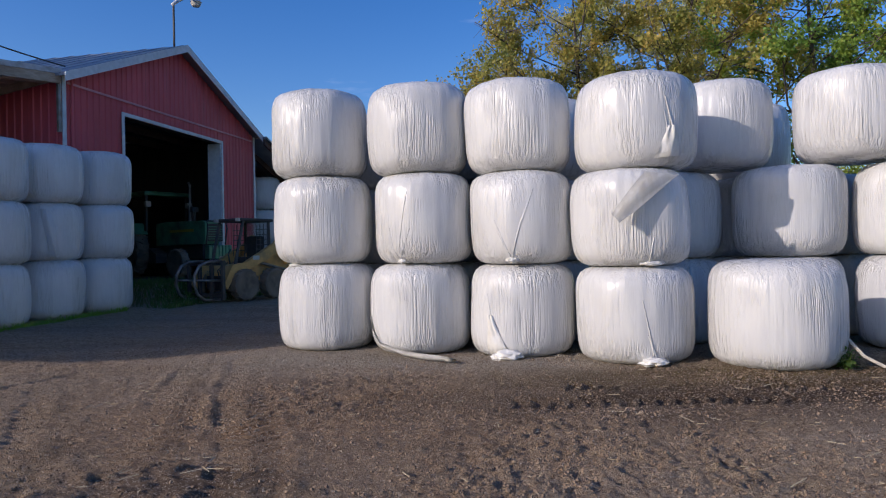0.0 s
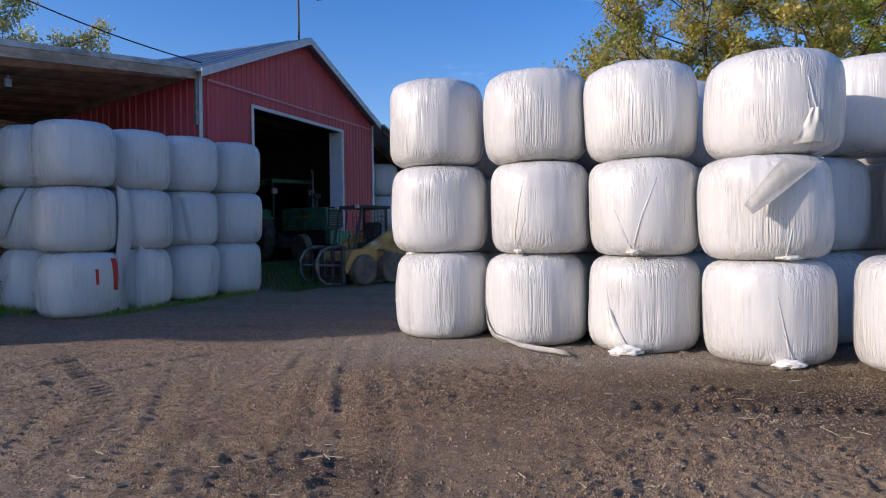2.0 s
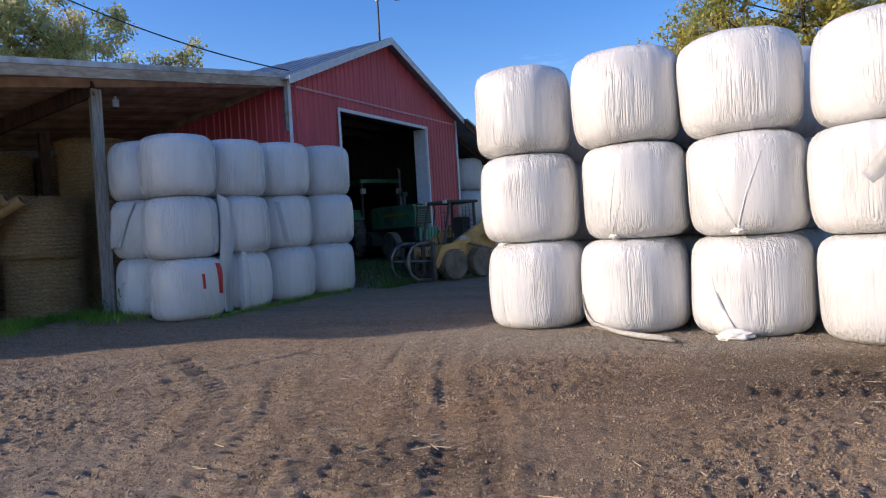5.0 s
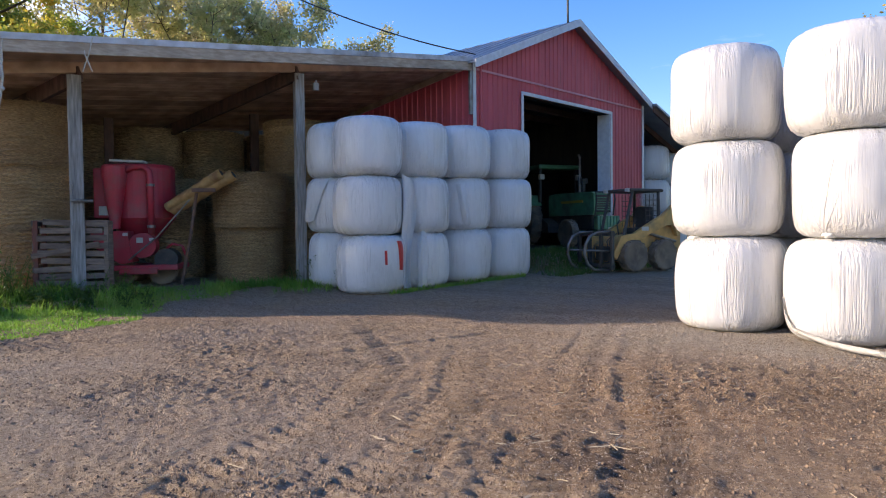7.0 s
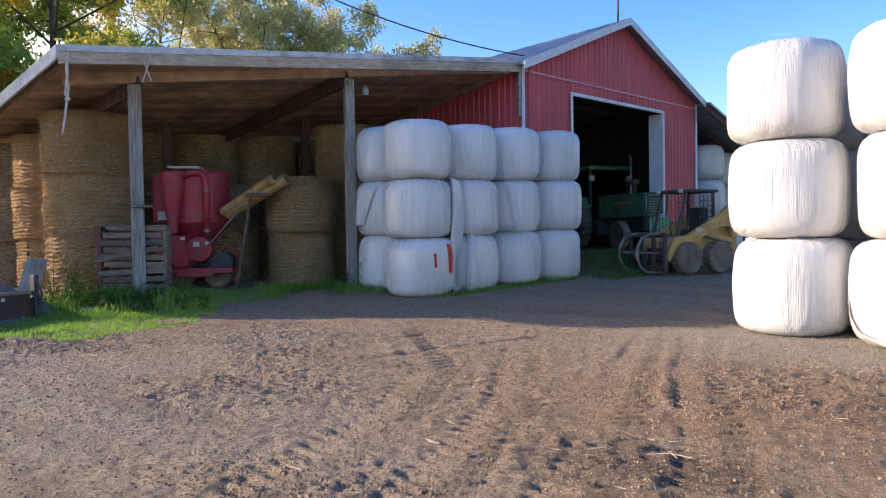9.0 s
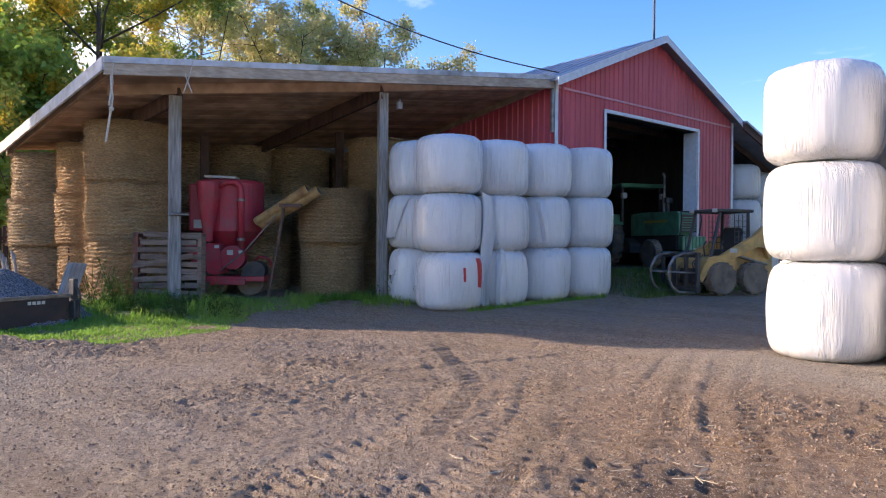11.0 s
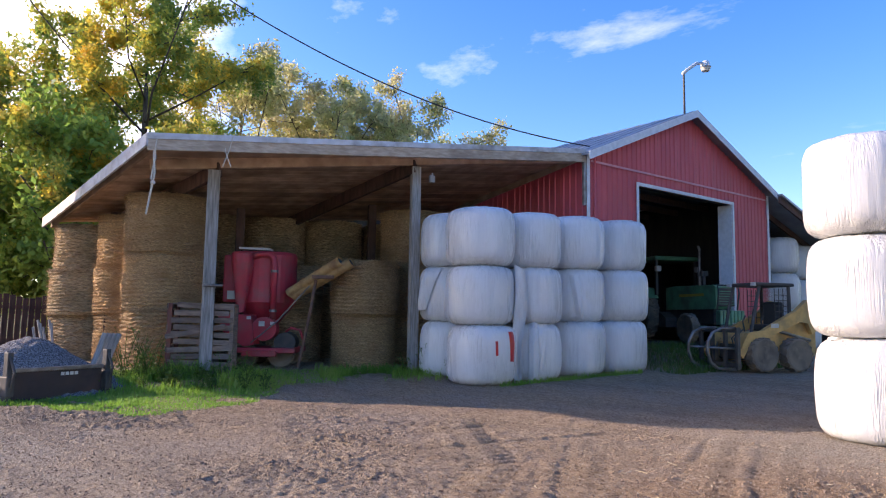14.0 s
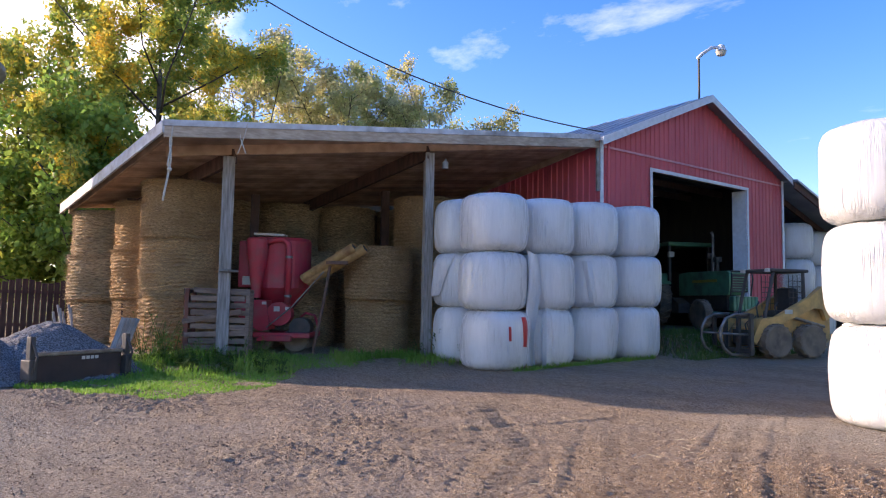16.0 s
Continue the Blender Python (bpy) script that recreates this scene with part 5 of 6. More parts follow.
for i in range(10):
    z = 0.04 + i * 0.142
    bm = bmesh.new(); box(bm, -0.62 + rr.uniform(0, 0.1), 0.62 - rr.uniform(0, 0.12), -0.36, -0.335, z, z + 0.105, 0.004, pose(0, 0, 0, 0, rr.uniform(-3.5, 3.5), 0)); part("slat", bm, CRATE, ct)
    bm = bmesh.new(); box(bm, -0.655, -0.63, -0.33, 0.5, z, z + 0.11, 0.004, pose(0, 0, 0, rr.uniform(-2, 2), 0, 0)); part("slat", bm, CRATE_RED if i % 3 else CRATE, ct)
for x in (-0.60, 0.0, 0.58):
    for y in (-0.33, 0.45):
        bm = bmesh.new(); box(bm, x - 0.04, x + 0.04, y, y + 0.08, 0, 1.42, 0.006); part("upright", bm, CRATE_RED if x < 0 else CRATE, ct)
for i in range(5):
    bm = bmesh.new(); box(bm, -0.6, 0.6, -0.3 + i * 0.16, -0.18 + i * 0.16, 1.40, 1.425); part("slat", bm, CRATE, ct)
bm = bmesh.new(); box(bm, -0.55, 0.6, -0.42, -0.385, 0.60, 0.70, 0.004, pose(0, 0, 0, 0, -11, 0) @ Matrix.Translation((0.05, 0, 0.22))); part("slat", bm, CRATE, ct, "loose slanting slat")

# ---- gravel heap, loader bucket, leaning timber ----
GRAVEL = mat("crushed_stone", (0.27, 0.26, 0.255), (0.07, 0.066, 0.066), 0.9, 40.0, bump=1.0, bump_scale=55.0, dist=0.03, contrast=(0.4, 0.6))
n1 = 110
hx, hy = np.meshgrid(np.linspace(-17.2, -12.6, n1), np.linspace(0.6, 6.2, n1))
def cone(cx, cy, h, r):
    return h * np.maximum(0, 1.08 - np.sqrt((hx - cx) ** 2 + (hy - cy) ** 2 + 0.12) / r)
hz = np.maximum(cone(-14.15, 4.6, 0.98, 1.5), np.maximum(cone(-14.25, 3.0, 0.98, 1.7), cone(-14.9, 1.9, 1.05, 2.0)))
hz = hz * (1 + 0.12 * fbm(hx * 1.5, hy * 1.5, 3, 71)) + 0.02 * fbm(hx * 14, hy * 14, 2, 72) * (hz > 0.01)
hz = hz + base_z(hx, hy) - 0.04 - 0.4 * (hz < 0.02)
hv = [tuple(map(float, c)) for c in np.stack([hx, hy, hz], -1).reshape(-1, 3)]
hf = [(j * n1 + i, j * n1 + i + 1, (j + 1) * n1 + i + 1, (j + 1) * n1 + i) for j in range(n1 - 1) for i in range(n1 - 1)]
tagged(raw("gravel_heap", hv, hf, GRAVEL), "heap of grey crushed stone beside the shed", "gravel heap")
bk = thing("loader_bucket", pose(-12.72, 4.5, gz(-12.7, 4.5) - 0.01, 0, 0, 101), "rusty brown steel loader bucket lying before the gravel heap", "bucket")
BUCKET = mat("rusty_brown_steel", (0.05, 0.028, 0.024), (0.03, 0.02, 0.018), 0.7, 6.0, bump=0.25, stain=(0.085, 0.042, 0.03), stain_scale=3)
bm = bmesh.new(); box(bm, -0.72, 0.72, -0.02, 0.02, 0.03, 0.46, 0.006); part("back_plate", bm, BUCKET, bk)
bm = bmesh.new(); box(bm, -0.72, 0.72, -0.0, 0.5, 0.0, 0.03); part("floor_plate", bm, BUCKET, bk)
bm = bmesh.new(); box(bm, -0.74, 0.74, -0.04, 0.04, 0.44, 0.50, 0.01); part("top_rail", bm, GREY_STEEL, bk, "worn grey top rail")
for x in (-0.8, 0.78):
    bm = bmesh.new(); box(bm, x - 0.03, x + 0.05, -0.08, 0.03, 0.0, 0.74, 0.012); box(bm, x - 0.05, x + 0.07, -0.12, 0.12, 0.1, 0.4, 0.02); part("bracket", bm, BLACK_STEEL, bk)
    bm = bmesh.new(); tube(bm, [(x, -0.1, 0.15), (x + 0.02, -0.18, 0.45), (x, -0.06, 0.7)], 0.02, 6); part("hook", bm, BLACK_STEEL, bk)
bm = bmesh.new()
for k in range(4):
    box(bm, 0.02 + k * 0.075, 0.075 + k * 0.075, -0.027, -0.021, 0.36, 0.41)
part("plate_mark", bm, PALE, bk, "worn pale stencilled marks")
for k in range(4):
    bm = bmesh.new()
    box(bm, -0.045, 0.045, -0.02, 0.02, 0, 0.98, 0.005)
    b_ = part("plank", bm, OLD_WOOD)
    b_.matrix_world = pose(-13.75 - 0.03 * k, 5.35 + 0.085 * k, gz(-13.5, 5.6) - 0.02, -10 - 2 * k, 14, 45)
    tagged(b_, "grey weathered plank leaning on the straw", "plank", "leaning planks")
for k in range(6):
    bm = bmesh.new(); rod(bm, (0, 0, 0), (0.08 * math.sin(k * 2), 0.3, 0.85 + 0.07 * (k % 3)), 0.03, 0.025, 8)
    b_ = part("fence_stake", bm, OLD_WOOD)
    b_.matrix_world = pose(-16.1 - 0.06 * k, 5.5 + 0.09 * k, gz(-16, 5.8) - 0.02, 0, 0, 100)
    tagged(b_, "old wooden stake leaning in a bundle", "stake", "leaning stakes")

# ---- board fence at the yard's edge ----
fn = thing("board_fence", pose(-22.4, 1.5, 0), "dark weathered board fence under the trees", "fence")
for k in range(46):
    bm = bmesh.new(); box(bm, -0.012, 0.012, -0.07, 0.07, -0.1, 1.75 + 0.06 * math.sin(k * 7.1), 0.003)
    b_ = part("board", bm, DARK_WOOD, fn)
    b_.location = (-0.004 * (k % 3), k * 0.165, 0)
for z in (0.5, 1.4):
    bm = bmesh.new(); box(bm, -0.06, -0.02, -0.1, 7.6, z, z + 0.09); part("rail", bm, DARK_WOOD, fn)

# ---- loose wrap, tails and tape on the bales ----
def on_bale(ob, deg, z, lift=0.01):
    """A world point on a bale's own skin: angle and height in the world."""
    m = ob.matrix_world
    c = m.translation
    d = Vector((math.cos(radians(deg)), math.sin(radians(deg)), 0))
    top = c.z + 1.15 * m.to_scale().z
    zz = min(max(z, c.z + 0.03), top)
    inv = m.inverted()
    start = inv @ (Vector((c.x, c.y, zz)) + d * 1.5)
    hit, place, normal, face = ob.ray_cast(start, (inv @ Vector((c.x, c.y, zz)) - start).normalized())
    p = m @ place if hit else Vector((c.x, c.y, zz)) + d * 0.6
    return Vector((p.x, p.y, z)) + d * lift


def skin_patch(name, ob, corners, material, label="", nu=8, nv=10, lift=0.012, wrinkle=0.0, seed=1):
    """A thin sheet clinging to a bale; corners are four (degrees, z)."""
    a, b, c, d = corners
    v, f = [], []
    for j in range(nv + 1):
        for i in range(nu + 1):
            u, w = i / nu, j / nv
            deg = (a[0] * (1 - u) + b[0] * u) * (1 - w) + (d[0] * (1 - u) + c[0] * u) * w
            z = (a[1] * (1 - u) + b[1] * u) * (1 - w) + (d[1] * (1 - u) + c[1] * u) * w
            edge = min(u, 1 - u) * 2
            k = noise.noise(Vector((u * 7 + seed, w * 2, seed)))
            p = on_bale(ob, deg + wrinkle * 40 * k * 0.2, z, lift * (0.3 + edge) + wrinkle * abs(k))
            v.append(tuple(p))
    n_ = nu + 1
    for j in range(nv):
        for i in range(nu):
            f.append((j * n_ + i, j * n_ + i + 1, (j + 1) * n_ + i + 1, (j + 1) * n_ + i))
    o = raw(name, v, f, material, None, label, True)
    o.parent = ob
    o.matrix_parent_inverse = ob.matrix_world.inverted()
    return o


def fold(ob, pts, width=0.02, lift=0.016, material=None, name="wrap_fold"):
    """A raised pull-crease on a bale's skin through (degrees, z) points."""
    bm = bmesh.new()
    P = []
    for (d0, z0), (d1, z1) in zip(pts, pts[1:]):
        for k in range(6):
            P.append(on_bale(ob, d0 + (d1 - d0) * k / 6, z0 + (z1 - z0) * k / 6, 0.0))
    P.append(on_bale(ob, *pts[-1], 0.0))
    tube(bm, P, width * 0.2, 6, width * 0.55)
    o = part(name, bm, material or WRAP, None, "", True)
    o.parent = ob
    o.matrix_parent_inverse = ob.matrix_world.inverted()
    return o


def ragged(ob, centre, size, seed, label="crumpled loose wrap end"):
    """A bunch of crumpled film lying or hanging at a world place."""
    bm = bmesh.new()
    bmesh.ops.create_icosphere(bm, subdivisions=4, radius=1.0)
    for q in bm.verts:
        n_ = q.co.normalized()
        k = 1 + 0.35 * noise.noise(n_ * 2.2 + Vector((seed, 0, 0))) + 0.30 * abs(noise.noise(n_ * 6 + Vector((0, seed, 0))))
        q.co = Vector((n_.x * size[0] * k, n_.y * size[1] * k, n_.z * size[2] * k)) + Vector(centre)
    o = part("wrap_tail", bm, WRAP_RAG, None, label, True)
    o.parent = ob
    o.matrix_parent_inverse = ob.matrix_world.inverted()
    return o


bpy.context.view_layer.update()
cb1, cb2, cb3, cb4 = (C_BALES[3 * i:3 * i + 3] for i in range(4))
# second column: ribbon trailing on the ground, pulled corner above
bm = bmesh.new()
rib = [on_bale(cb2[0], -168, 0.46, 0.01), on_bale(cb2[0], -158, 0.26, 0.02), on_bale(cb2[0], -144, 0.10, 0.04), Vector((-1.38, 8.02, 0.055)), Vector((-1.12, 7.72, 0.05)), Vector((-0.90, 7.58, 0.045)), Vector((-0.76, 7.50, 0.03))]
prev = None
for k, p in enumerate(rib):
    w_ = (0.015, 0.03, 0.05, 0.065, 0.075, 0.07, 0.045)[k]
    up = Vector((0, 0, 1)) if k < 3 else Vector((0.35, 0.6, 0.5))
    row = [bm.verts.new(p + up * w_), bm.verts.new(p + Vector((-0.01, -0.03, 0.02))), bm.verts.new(p - up * w_ * 0.5 + Vector((0.02, 0.02, 0)))]
    if prev:
        for a, b in ((0, 1), (1, 2)):
            bm.faces.new((prev[a], prev[b], row[b], row[a]))
    prev = row
bmesh.ops.solidify(bm, geom=bm.faces[:], thickness=0.018)
o = part("wrap_tail", bm, WRAP_RAG, None, "torn white ribbon of wrap trailing on the dirt", True)
o.parent = cb2[0]
o.matrix_parent_inverse = cb2[0].matrix_world.inverted()
fold(cb2[1], [(-109, 2.06), (-114, 1.75), (-122, 1.20)], 0.018)
fold(cb2[1], [(-105.5, 1.60), (-114, 1.36), (-122, 1.19)], 0.016)
fold(cb2[1], [(-133, 1.62), (-129, 1.36), (-122, 1.20)], 0.016)
ragged(cb2[1], on_bale(cb2[1], -120, 1.19, 0.01), (0.06, 0.05, 0.03), 3)
# third column: pulled knot, crumpled tail at the foot
for pts_ in ([(-86, 2.02), (-100, 1.62), (-110, 1.19)], [(-91, 1.86), (-103, 1.5), (-110, 1.19)], [(-128, 1.66), (-118, 1.40), (-111, 1.19)], [(-124, 1.50), (-117, 1.33), (-111, 1.2)]):
    fold(cb3[1], pts_, 0.02)
ragged(cb3[1], on_bale(cb3[1], -110, 1.18, 0.02), (0.07, 0.05, 0.035), 8)
fold(cb3[0], [(-137, 0.78), (-132, 0.5), (-126, 0.22)], 0.02)
skin_patch("wrap_tail", cb3[0], [(-134, 0.52), (-130, 0.52), (-112, 0.05), (-140, 0.03)], WRAP_RAG, "crumpled film hanging to the ground", 10, 12, 0.03, 0.05, 4)
ragged(cb3[0], Vector((-0.12, 7.66, 0.06)), (0.15, 0.10, 0.06), 5)
ragged(cb3[0], Vector((-0.22, 7.70, 0.04)), (0.10, 0.07, 0.05), 15)
# fourth column: torn top bale, standing flap, foot tail
fold(cb4[2], [(-79, 2.95), (-74, 2.7), (-66, 2.36)], 0.03)
fold(cb4[2], [(-80, 2.8), (-77, 2.55), (-72, 2.36)], 0.022)
skin_patch("torn_wrap", cb4[2], [(-77, 2.62), (-70, 2.62), (-63, 2.30), (-89, 2.27)], WRAP_RAG, "torn gathered wrap", 10, 10, 0.03, 0.04, 6)
A_, B_, C_, D_ = on_bale(cb4[1], -60, 2.08, 0.12), on_bale(cb4[1], -92, 2.12, 0.10), on_bale(cb4[1], -119, 1.66, 0.22), on_bale(cb4[1], -113, 1.56, 0.26)
bm = bmesh.new()
grid = []
for j in range(11):
    w_ = j / 10
    L0, R0 = B_.lerp(C_, w_), A_.lerp(D_, w_)
    row = []
    for i in range(7):
        u_ = i / 6
        p = L0.lerp(R0, u_)
        p += Vector((-0.25, -0.6, 0.3)) * (0.10 * math.sin(u_ * math.pi) * math.sin(w_ * math.pi * 0.9)) + Vector((0, 0, 0.012)) * math.sin(u_ * 20 + w_ * 5)
        row.append(bm.verts.new(p))
    grid.append(row)
for q, r_ in zip(grid, grid[1:]):
    for i in range(6):
        bm.faces.new((q[i], q[i + 1], r_[i + 1], r_[i]))
bmesh.ops.solidify(bm, geom=bm.faces[:], thickness=0.012)
o = part("wrap_flap", bm, WRAP_RAG, None, "stiff torn flap of wrap sticking out", True)
o.parent = cb4[1]
o.matrix_parent_inverse = cb4[1].matrix_world.inverted()
fold(cb4[1], [(-84, 1.42), (-86, 1.28), (-87, 1.10)], 0.022)
ragged(cb4[1], on_bale(cb4[1], -82, 1.12, 0.02), (0.12, 0.05, 0.025), 12)
fold(cb4[0], [(-100, 0.72), (-95, 0.4), (-90, 0.10)], 0.024)
fold(cb4[0], [(-96, 0.35), (-91, 0.2), (-86, 0.05)], 0.03)
ragged(cb4[0], on_bale(cb4[0], -90, 0.05, 0.03) + Vector((0, -0.03, 0)), (0.14, 0.08, 0.045), 9)
ragged(cb1[0], on_bale(cb1[0], -136, 1.16, 0.01), (0.10, 0.06, 0.025), 14)
# left stack: red marks, drooping loose film
bl1 = L_BALES[0]
for c_ in ([(-4.5, 1.085), (11.5, 1.085), (10.5, 0.50), (-1.5, 0.52)], [(-32, 0.905), (-27.5, 0.905), (-26.5, 0.63), (-31, 0.63)]):
    skin_patch("red_tape", bl1, c_, RED_TAPE, "strip of red repair tape", 4, 6, 0.012)
skin_patch("loose_wrap", L_BALES[3], [(-62, 2.2), (-40, 2.2), (-44, 0.06), (-60, 0.06)], WRAP, "sheet of slack wrap hanging down", 8, 16, 0.06, 0.03, 3)
skin_patch("loose_wrap", L_BALES[7], [(-72, 2.28), (-55, 2.28), (-42, 1.32), (-58, 1.42)], WRAP, "sheet of slack wrap hanging down", 8, 10, 0.05, 0.03, 5)
skin_patch("loose_wrap", L_BALES[13], [(-120, 2.38), (-70, 2.36), (-100, 1.5), (-128, 1.45)], WRAP, "sheet of slack wrap hanging down", 8, 10, 0.09, 0.04, 7)
# slack curtain of film between the first two columns
cv, cf = [], []
rt_ = Vector((0.811, 0.585, 0))
for j in range(25):
    w_ = j / 24
    for i in range(9):
        u_ = i / 8
        wid = 0.20 + 0.05 * math.sin(w_ * 5)
        p = Vector((-9.40, 11.02, 0)) + rt_ * (0.66 + wid * u_ + 0.03 * math.sin(w_ * 7)) + Vector((0.585, -0.811, 0)) * (0.02 + 0.05 * math.sin(u_ * 6 + w_ * 2) * (0.4 + w_))
        cv.append((p.x, p.y, 2.42 - w_ * 2.30 - 0.10 * u_ * (1 - w_)))
for j in range(24):
    for i in range(8):
        cf.append((j * 9 + i, j * 9 + i + 1, (j + 1) * 9 + i + 1, (j + 1) * 9 + i))
o = raw("loose_wrap", cv, cf, WRAP, None, "slack curtain of white film hanging down", True)
o.parent = L_BALES[1]
o.matrix_parent_inverse = L_BALES[1].matrix_world.inverted()
# rope end by the single bale
bm = bmesh.new(); tube(bm, [Vector((3.30, 6.68, 0.30)), Vector((3.36, 6.50, 0.14)), Vector((3.5, 6.4, 0.05)), Vector((4.2, 6.25, 0.03))], 0.018, 7)
tagged(part("twine", bm, ROPE), "white twine trailing over the dirt beside a bale", "twine")

# ---- grass and weeds ----
GRASS = leaf_mat("grass_blades", [(0.09, 0.20, 0.025), (0.15, 0.30, 0.04), (0.22, 0.36, 0.06), (0.30, 0.34, 0.09)], 1.3)
WEED = leaf_mat("weed_leaves", [(0.05, 0.11, 0.02), (0.09, 0.17, 0.03), (0.13, 0.20, 0.04), (0.22, 0.20, 0.08)])


def blades(name, places, label, material=GRASS, seed=0):
    """Many blades as one stuff; places are (x, y, height)."""
    r_ = np.random.RandomState(seed)
    P = np.array(places)
    m_ = len(P)
    zz = base_z(P[:, 0], P[:, 1])
    a = r_.uniform(0, math.tau, m_)
    h = P[:, 2] * r_.uniform(0.5, 1.2, m_)
    bend = h * r_.uniform(0.1, 0.8, m_)
    w_ = r_.uniform(0.004, 0.010, m_) + h * 0.012
    sx, sy = -np.sin(a) * w_, np.cos(a) * w_
    bx, by = np.cos(a) * bend, np.sin(a) * bend
    base = np.stack([P[:, 0], P[:, 1], zz - 0.01], -1)
    V = np.stack([base + np.stack([-sx, -sy, 0 * h], -1), base + np.stack([sx, sy, 0 * h], -1), base + np.stack([sx * 0.8 + bx * 0.35, sy * 0.8 + by * 0.35, h * 0.6], -1), base + np.stack([-sx * 0.8 + bx * 0.35, -sy * 0.8 + by * 0.35, h * 0.6], -1), base + np.stack([bx, by, h], -1)], 1).reshape(-1, 3)
    F = []
    for i in range(m_):
        k = 5 * i
        F += [(k, k + 1, k + 2, k + 3), (k + 3, k + 2, k + 4)]
    o = raw(name, V.tolist(), F, material)
    return tagged(o, label, "grass", kind="stuff")


gr = np.random.RandomState(5)
pl = []
# bright tongue of grass before the shed's first post
while len(pl) < 30000:
    s_, v_ = gr.uniform(-2.6, 4.2), gr.uniform(-4.9, 0.6)
    p = sp(s_, v_)
    lim = float(np.interp(s_, (-2.6, -1.55, 0.2, 1.2, 1.8, 2.6, 4.2), (-2.2, -3.1, -4.5, -4.2, -3.6, -1.6, -0.5))) + 0.35 * float(vnoise(np.float64(s_ * 2.1), np.float64(v_ * 2.1), 4))
    if v_ < lim or (s_ > 2.2 and gr.rand() < 0.5):
        continue
    k = float(vnoise(np.float64(p.x * 1.6), np.float64(p.y * 1.6), 9))
    if k < -0.6:
        continue
    rough_ = math.exp(-((s_ - 1.0) ** 2 / 2.2 + (v_ + 0.7) ** 2 / 1.3))
    pl.append((p.x, p.y, 0.045 + 0.04 * max(0, k) + 0.40 * rough_ * gr.rand()))
# thin growth along the shed front and the foot of the bales
for _ in range(5000):
    s_ = gr.uniform(3.4, 6.6)
    p = sp(s_, -0.25 + gr.normal(0, 0.35))
    if vnoise(np.float64(p.x * 1.4), np.float64(p.y * 1.4), 2) > -0.25:
        pl.append((p.x, p.y, gr.uniform(0.07, 0.22)))
for (x0, y0), (x1, y1) in zip(L_COLS, L_COLS[1:]):
    for _ in range(420):
        u_ = gr.rand()
        pl.append((x0 + (x1 - x0) * u_ + 0.62 + gr.normal(0, 0.05), y0 + (y1 - y0) * u_ - 0.16 + gr.normal(0, 0.05), gr.uniform(0.03, 0.13)))
blades("grass", pl, "bright green grass and weeds along the shed front", GRASS, 1)
pl = []
while len(pl) < 5200:
    a_, b_ = gr.uniform(0.4, 5.2), gr.uniform(-2.3, -0.15)
    p = bp(a_, b_)
    if a_ > 3.0 + b_ * -0.9 + 0.3 * gr.rand() or (p - Vector((-8.22, 14.58, 0))).xy.length < 0.6:
        continue
    pl.append((p.x, p.y, gr.uniform(0.05, 0.2)))
blades("grass", pl, "dark grass on the bank before the barn door", WEED, 2)


def weed(x, y, h, seed, label="leggy green weed growing at the shed front"):
    r_ = random.Random(seed)
    z0 = gz(x, y) - 0.02
    t = thing("weed", pose(x, y, z0), label, "weed")
    lv, lf = [], []
    for _ in range(5):
        bm = bmesh.new()
        a = r_.uniform(0, math.tau)
        top = Vector((math.cos(a) * h * 0.35, math.sin(a) * h * 0.35, h * r_.uniform(0.6, 1)))
        tube(bm, [(0, 0, 0), top * 0.5 + Vector((0, 0, h * 0.1)), top], 0.008, 5, 0.003)
        part("stem", bm, WEED, t)
        for k in range(16):
            f0 = r_.uniform(0.2, 1)
            c = top * f0 + Vector((r_.gauss(0, 0.04), r_.gauss(0, 0.04), r_.gauss(0, 0.03)))
            d = Vector((r_.gauss(0, 1), r_.gauss(0, 1), r_.gauss(0.1, 0.5))).normalized() * r_.uniform(0.04, 0.10) * (1.2 - 0.6 * f0)
            e = d.cross(Vector((0, 0, 1))).normalized() * d.length * 0.38
            n0 = len(lv)
            lv += [tuple(c), tuple(c + d * 0.5 + e), tuple(c + d), tuple(c + d * 0.5 - e)]
            lf.append((n0, n0 + 1, n0 + 2, n0 + 3))
    raw("leaves", lv, lf, WEED, t)
    return t


for k, (s_, v_, h_) in enumerate(((0.15, 0.2, 0.95), (-0.05, 0.05, 0.8), (0.05, 0.5, 1.1), (0.75, -0.25, 0.6), (1.5, -0.35, 0.65), (1.9, -0.2, 0.55), (1.1, -0.5, 0.5), (5.9, -0.7, 0.8), (5.6, -0.5, 0.7), (6.0, -1.0, 0.55), (5.2, -0.2, 0.5), (-0.6, -0.6, 0.5))):
    p = sp(s_, v_)
    weed(p.x, p.y, h_, 60 + k)
for k, (s_, v_, h_) in enumerate(((-0.1, -0.3, 0.9), (0.2, -0.5, 0.75), (-0.3, 0.3, 1.0), (0.3, 0.1, 0.7), (-0.5, -0.2, 0.6), (0.5, -0.7, 0.55))):
    p = sp(s_, v_)
    weed(p.x, p.y, h_, 160 + k)
for k in range(34):
    p = sp(gr.uniform(-0.9, 2.3), gr.uniform(-2.0, -0.1))
    weed(p.x, p.y, gr.uniform(0.22, 0.42), 120 + k, "low leafy weed among the grass before the shed")
for k, (x, y) in enumerate(((3.2, 6.55), (3.35, 6.7))):
    weed(x, y, 0.28, 90 + k, "small tuft of weeds beside a bale")

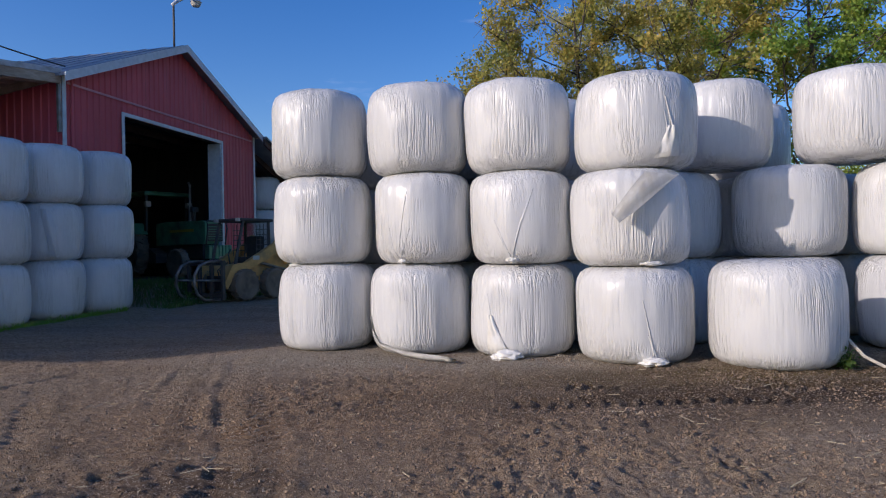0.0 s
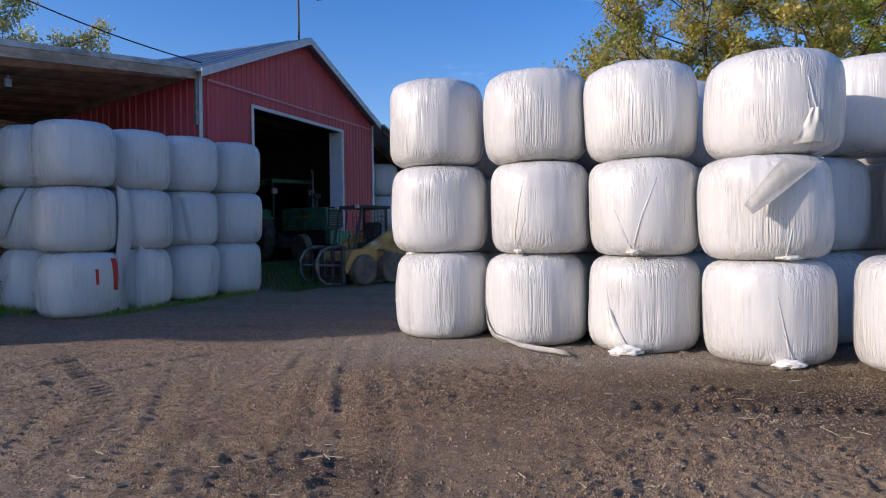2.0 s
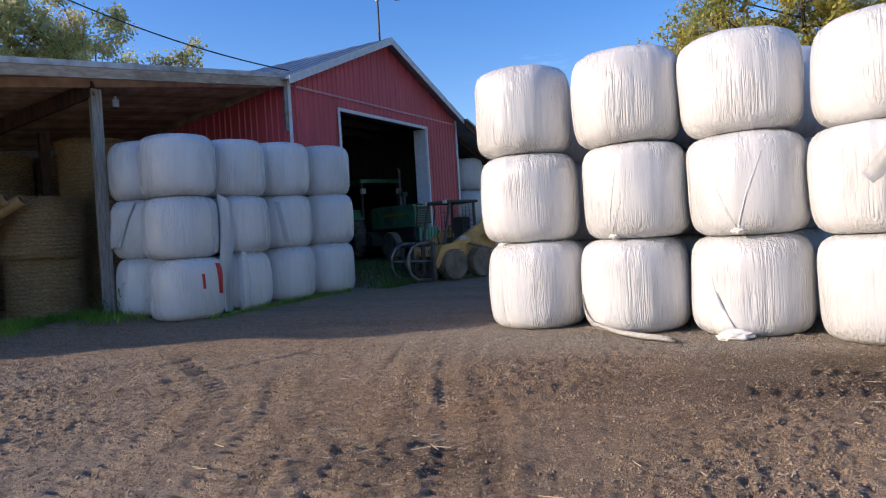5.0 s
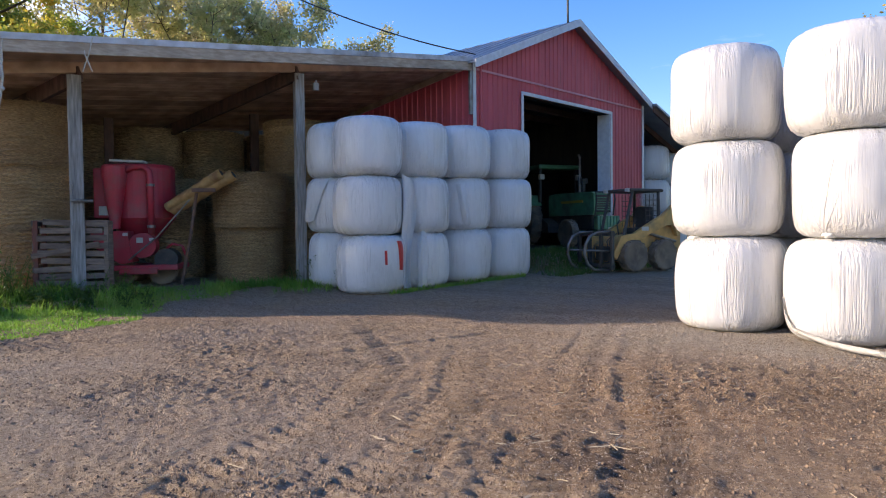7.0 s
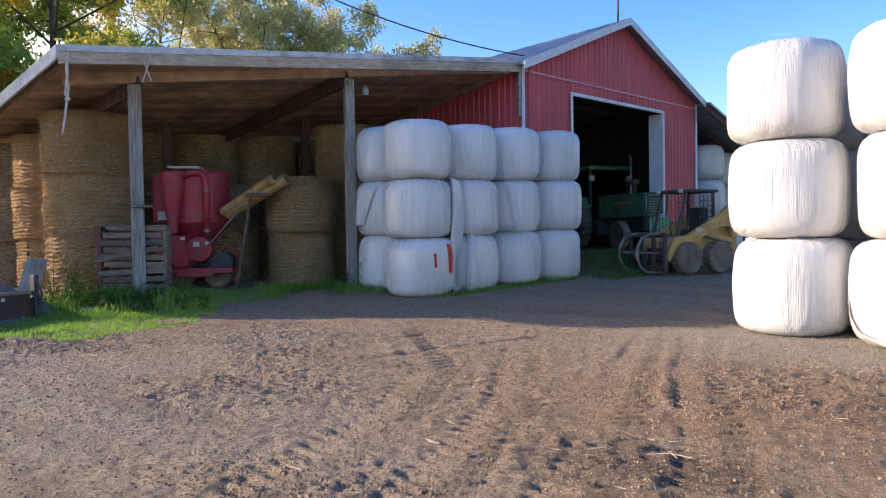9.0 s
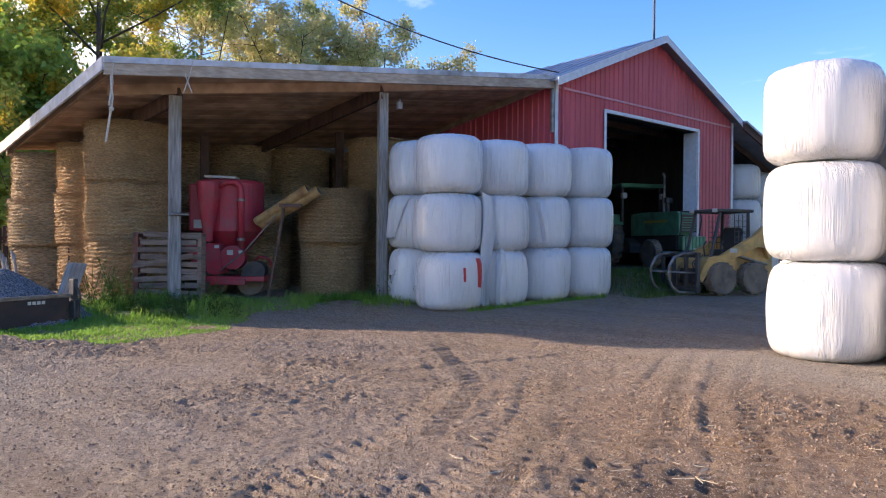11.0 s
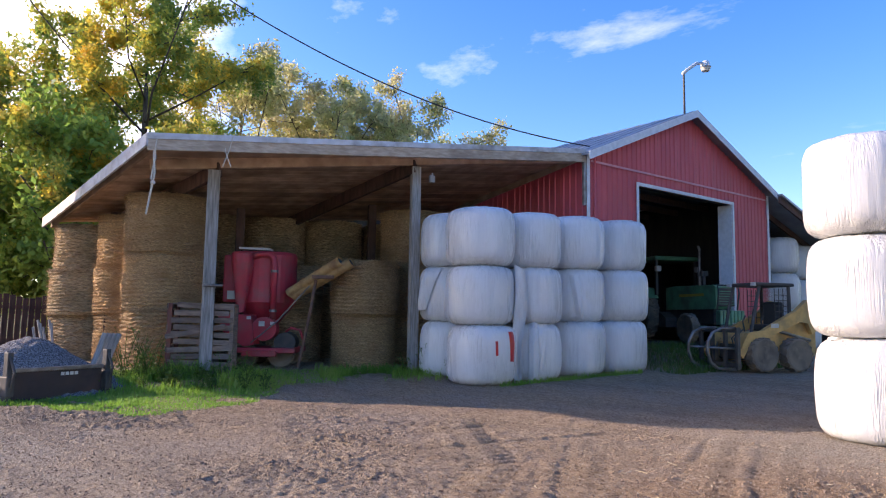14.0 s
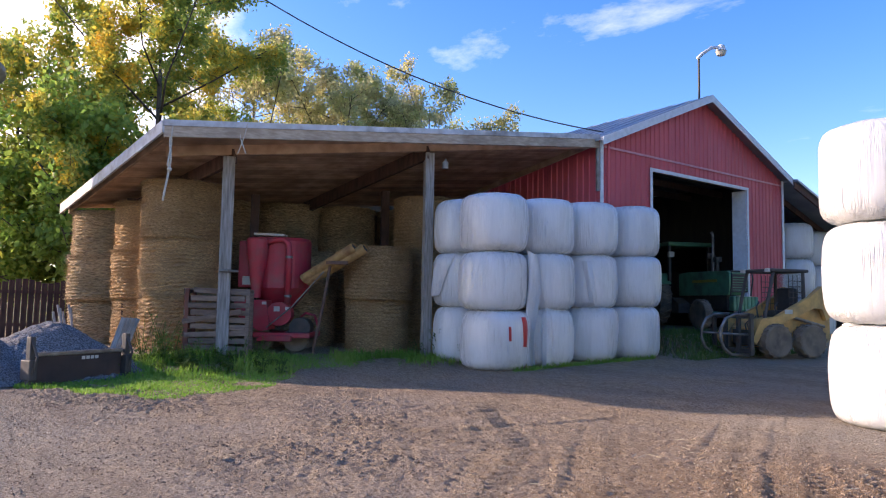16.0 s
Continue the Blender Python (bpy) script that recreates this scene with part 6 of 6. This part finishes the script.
# ---- clods, pebbles, straws on the dirt ----
def scatter(name, n_, label, material, lo, hi, seed, zone, flat=0.6, dense=None):
    r_ = np.random.RandomState(seed)
    x = r_.uniform(zone[0], zone[1], n_ * 3)
    y = r_.uniform(zone[2], zone[3], n_ * 3)
    if dense is not None:
        keep = dense(x, y) > r_.rand(len(x))
        x, y = x[keep], y[keep]
    x, y = x[:n_], y[:n_]
    m_ = len(x)
    z = base_z(x, y) + lumps(x, y)
    size = lo + (hi - lo) * r_.rand(m_) ** 2.5
    o6 = np.array([[1, 0, 0], [0, 1, 0], [-1, 0, 0], [0, -1, 0], [0, 0, 1], [0.5, 0.5, 0.62], [-0.55, 0.4, 0.66]])[None]
    jit = r_.uniform(0.6, 1.3, (m_, 7, 1))
    rot = r_.uniform(0, math.tau, m_)
    V = o6 * jit * size[:, None, None]
    c, s = np.cos(rot)[:, None], np.sin(rot)[:, None]
    V = np.stack([V[..., 0] * c - V[..., 1] * s, V[..., 0] * s + V[..., 1] * c, V[..., 2] * flat * 1.5 - 0.2 * size[:, None]], -1)
    V += np.stack([x, y, z], -1)[:, None, :]
    tri = ((0, 5, 4), (0, 1, 5), (1, 6, 5), (5, 6, 4), (1, 2, 6), (6, 2, 4), (2, 3, 4), (3, 0, 4))
    F = (np.array(tri)[None] + 7 * np.arange(m_)[:, None, None]).reshape(-1, 3).tolist()
    return tagged(raw(name, V.reshape(-1, 3).tolist(), F, material), label, "soil", kind="stuff")


def stone_mat(name, colors):
    m = leaf_mat(name, colors)
    n = m.node_tree.nodes
    m.node_tree.links.new(n["Principled BSDF"].outputs["BSDF"], n["Material Output"].inputs["Surface"])
    n["Principled BSDF"].inputs["Roughness"].default_value = 0.95
    return m


CLOD = stone_mat("dirt_clods", [(0.13, 0.085, 0.055), (0.21, 0.14, 0.09), (0.28, 0.195, 0.125), (0.35, 0.25, 0.165)])
PEBBLE = stone_mat("pebbles", [(0.20, 0.16, 0.13), (0.28, 0.23, 0.185), (0.34, 0.29, 0.235), (0.46, 0.40, 0.33)])


def churn_density(x, y):
    return np.clip(0.18 + 0.9 * smooth01(-0.3, 0.6, fbm(x * 0.5, y * 0.5, 2, 31) + 0.25 * smooth01(-4.5, -2.0, x)) * smooth01(-0.4, 0.5, fbm(x * 2.2, y * 2.2, 2, 33)), 0, 1) * smooth01(10.5, 5.0, y)


scatter("dirt_clods", 90000, "small crumbled clods of brown dirt over the yard", CLOD, 0.004, 0.016, 3, (-12.0, 5.5, 1.4, 10.0), 0.6, churn_density)
scatter("pebbles", 11000, "pale pebbles and grit scattered over the yard", PEBBLE, 0.003, 0.009, 4, (-12.5, 5.5, 1.4, 10.5), 0.5, lambda x, y: 0.3 + 0.7 * smooth01(0.0, 0.6, fbm(x * 0.6, y * 0.6, 2, 77)))
STALK = stone_mat("straw_stalks", [(0.42, 0.32, 0.17), (0.55, 0.43, 0.25), (0.62, 0.52, 0.34), (0.35, 0.25, 0.14)])
r_ = np.random.RandomState(8)
V, F = [], []
for k in range(500):
    x, y = r_.uniform(-5, 5.5), r_.uniform(2.0, 7.2)
    a, L = r_.uniform(0, math.tau), r_.uniform(0.02, 0.16) if k > 2 else r_.uniform(0.15, 0.3)
    z = float(base_z(np.float64(x), np.float64(y)) + lumps(np.array([x]), np.array([y]))[0]) + 0.012
    d, w_ = Vector((math.cos(a), math.sin(a), r_.uniform(-0.05, 0.1))) * L, Vector((-math.sin(a), math.cos(a), 0.5)) * 0.0025
    p = Vector((x, y, z))
    n0 = len(V)
    V += [tuple(p - w_), tuple(p + w_), tuple(p + d + w_), tuple(p + d - w_)]
    F.append((n0, n0 + 1, n0 + 2, n0 + 3))
tagged(raw("straw_litter", V, F, STALK), "bits of straw littered on the dirt", "straw", kind="stuff")
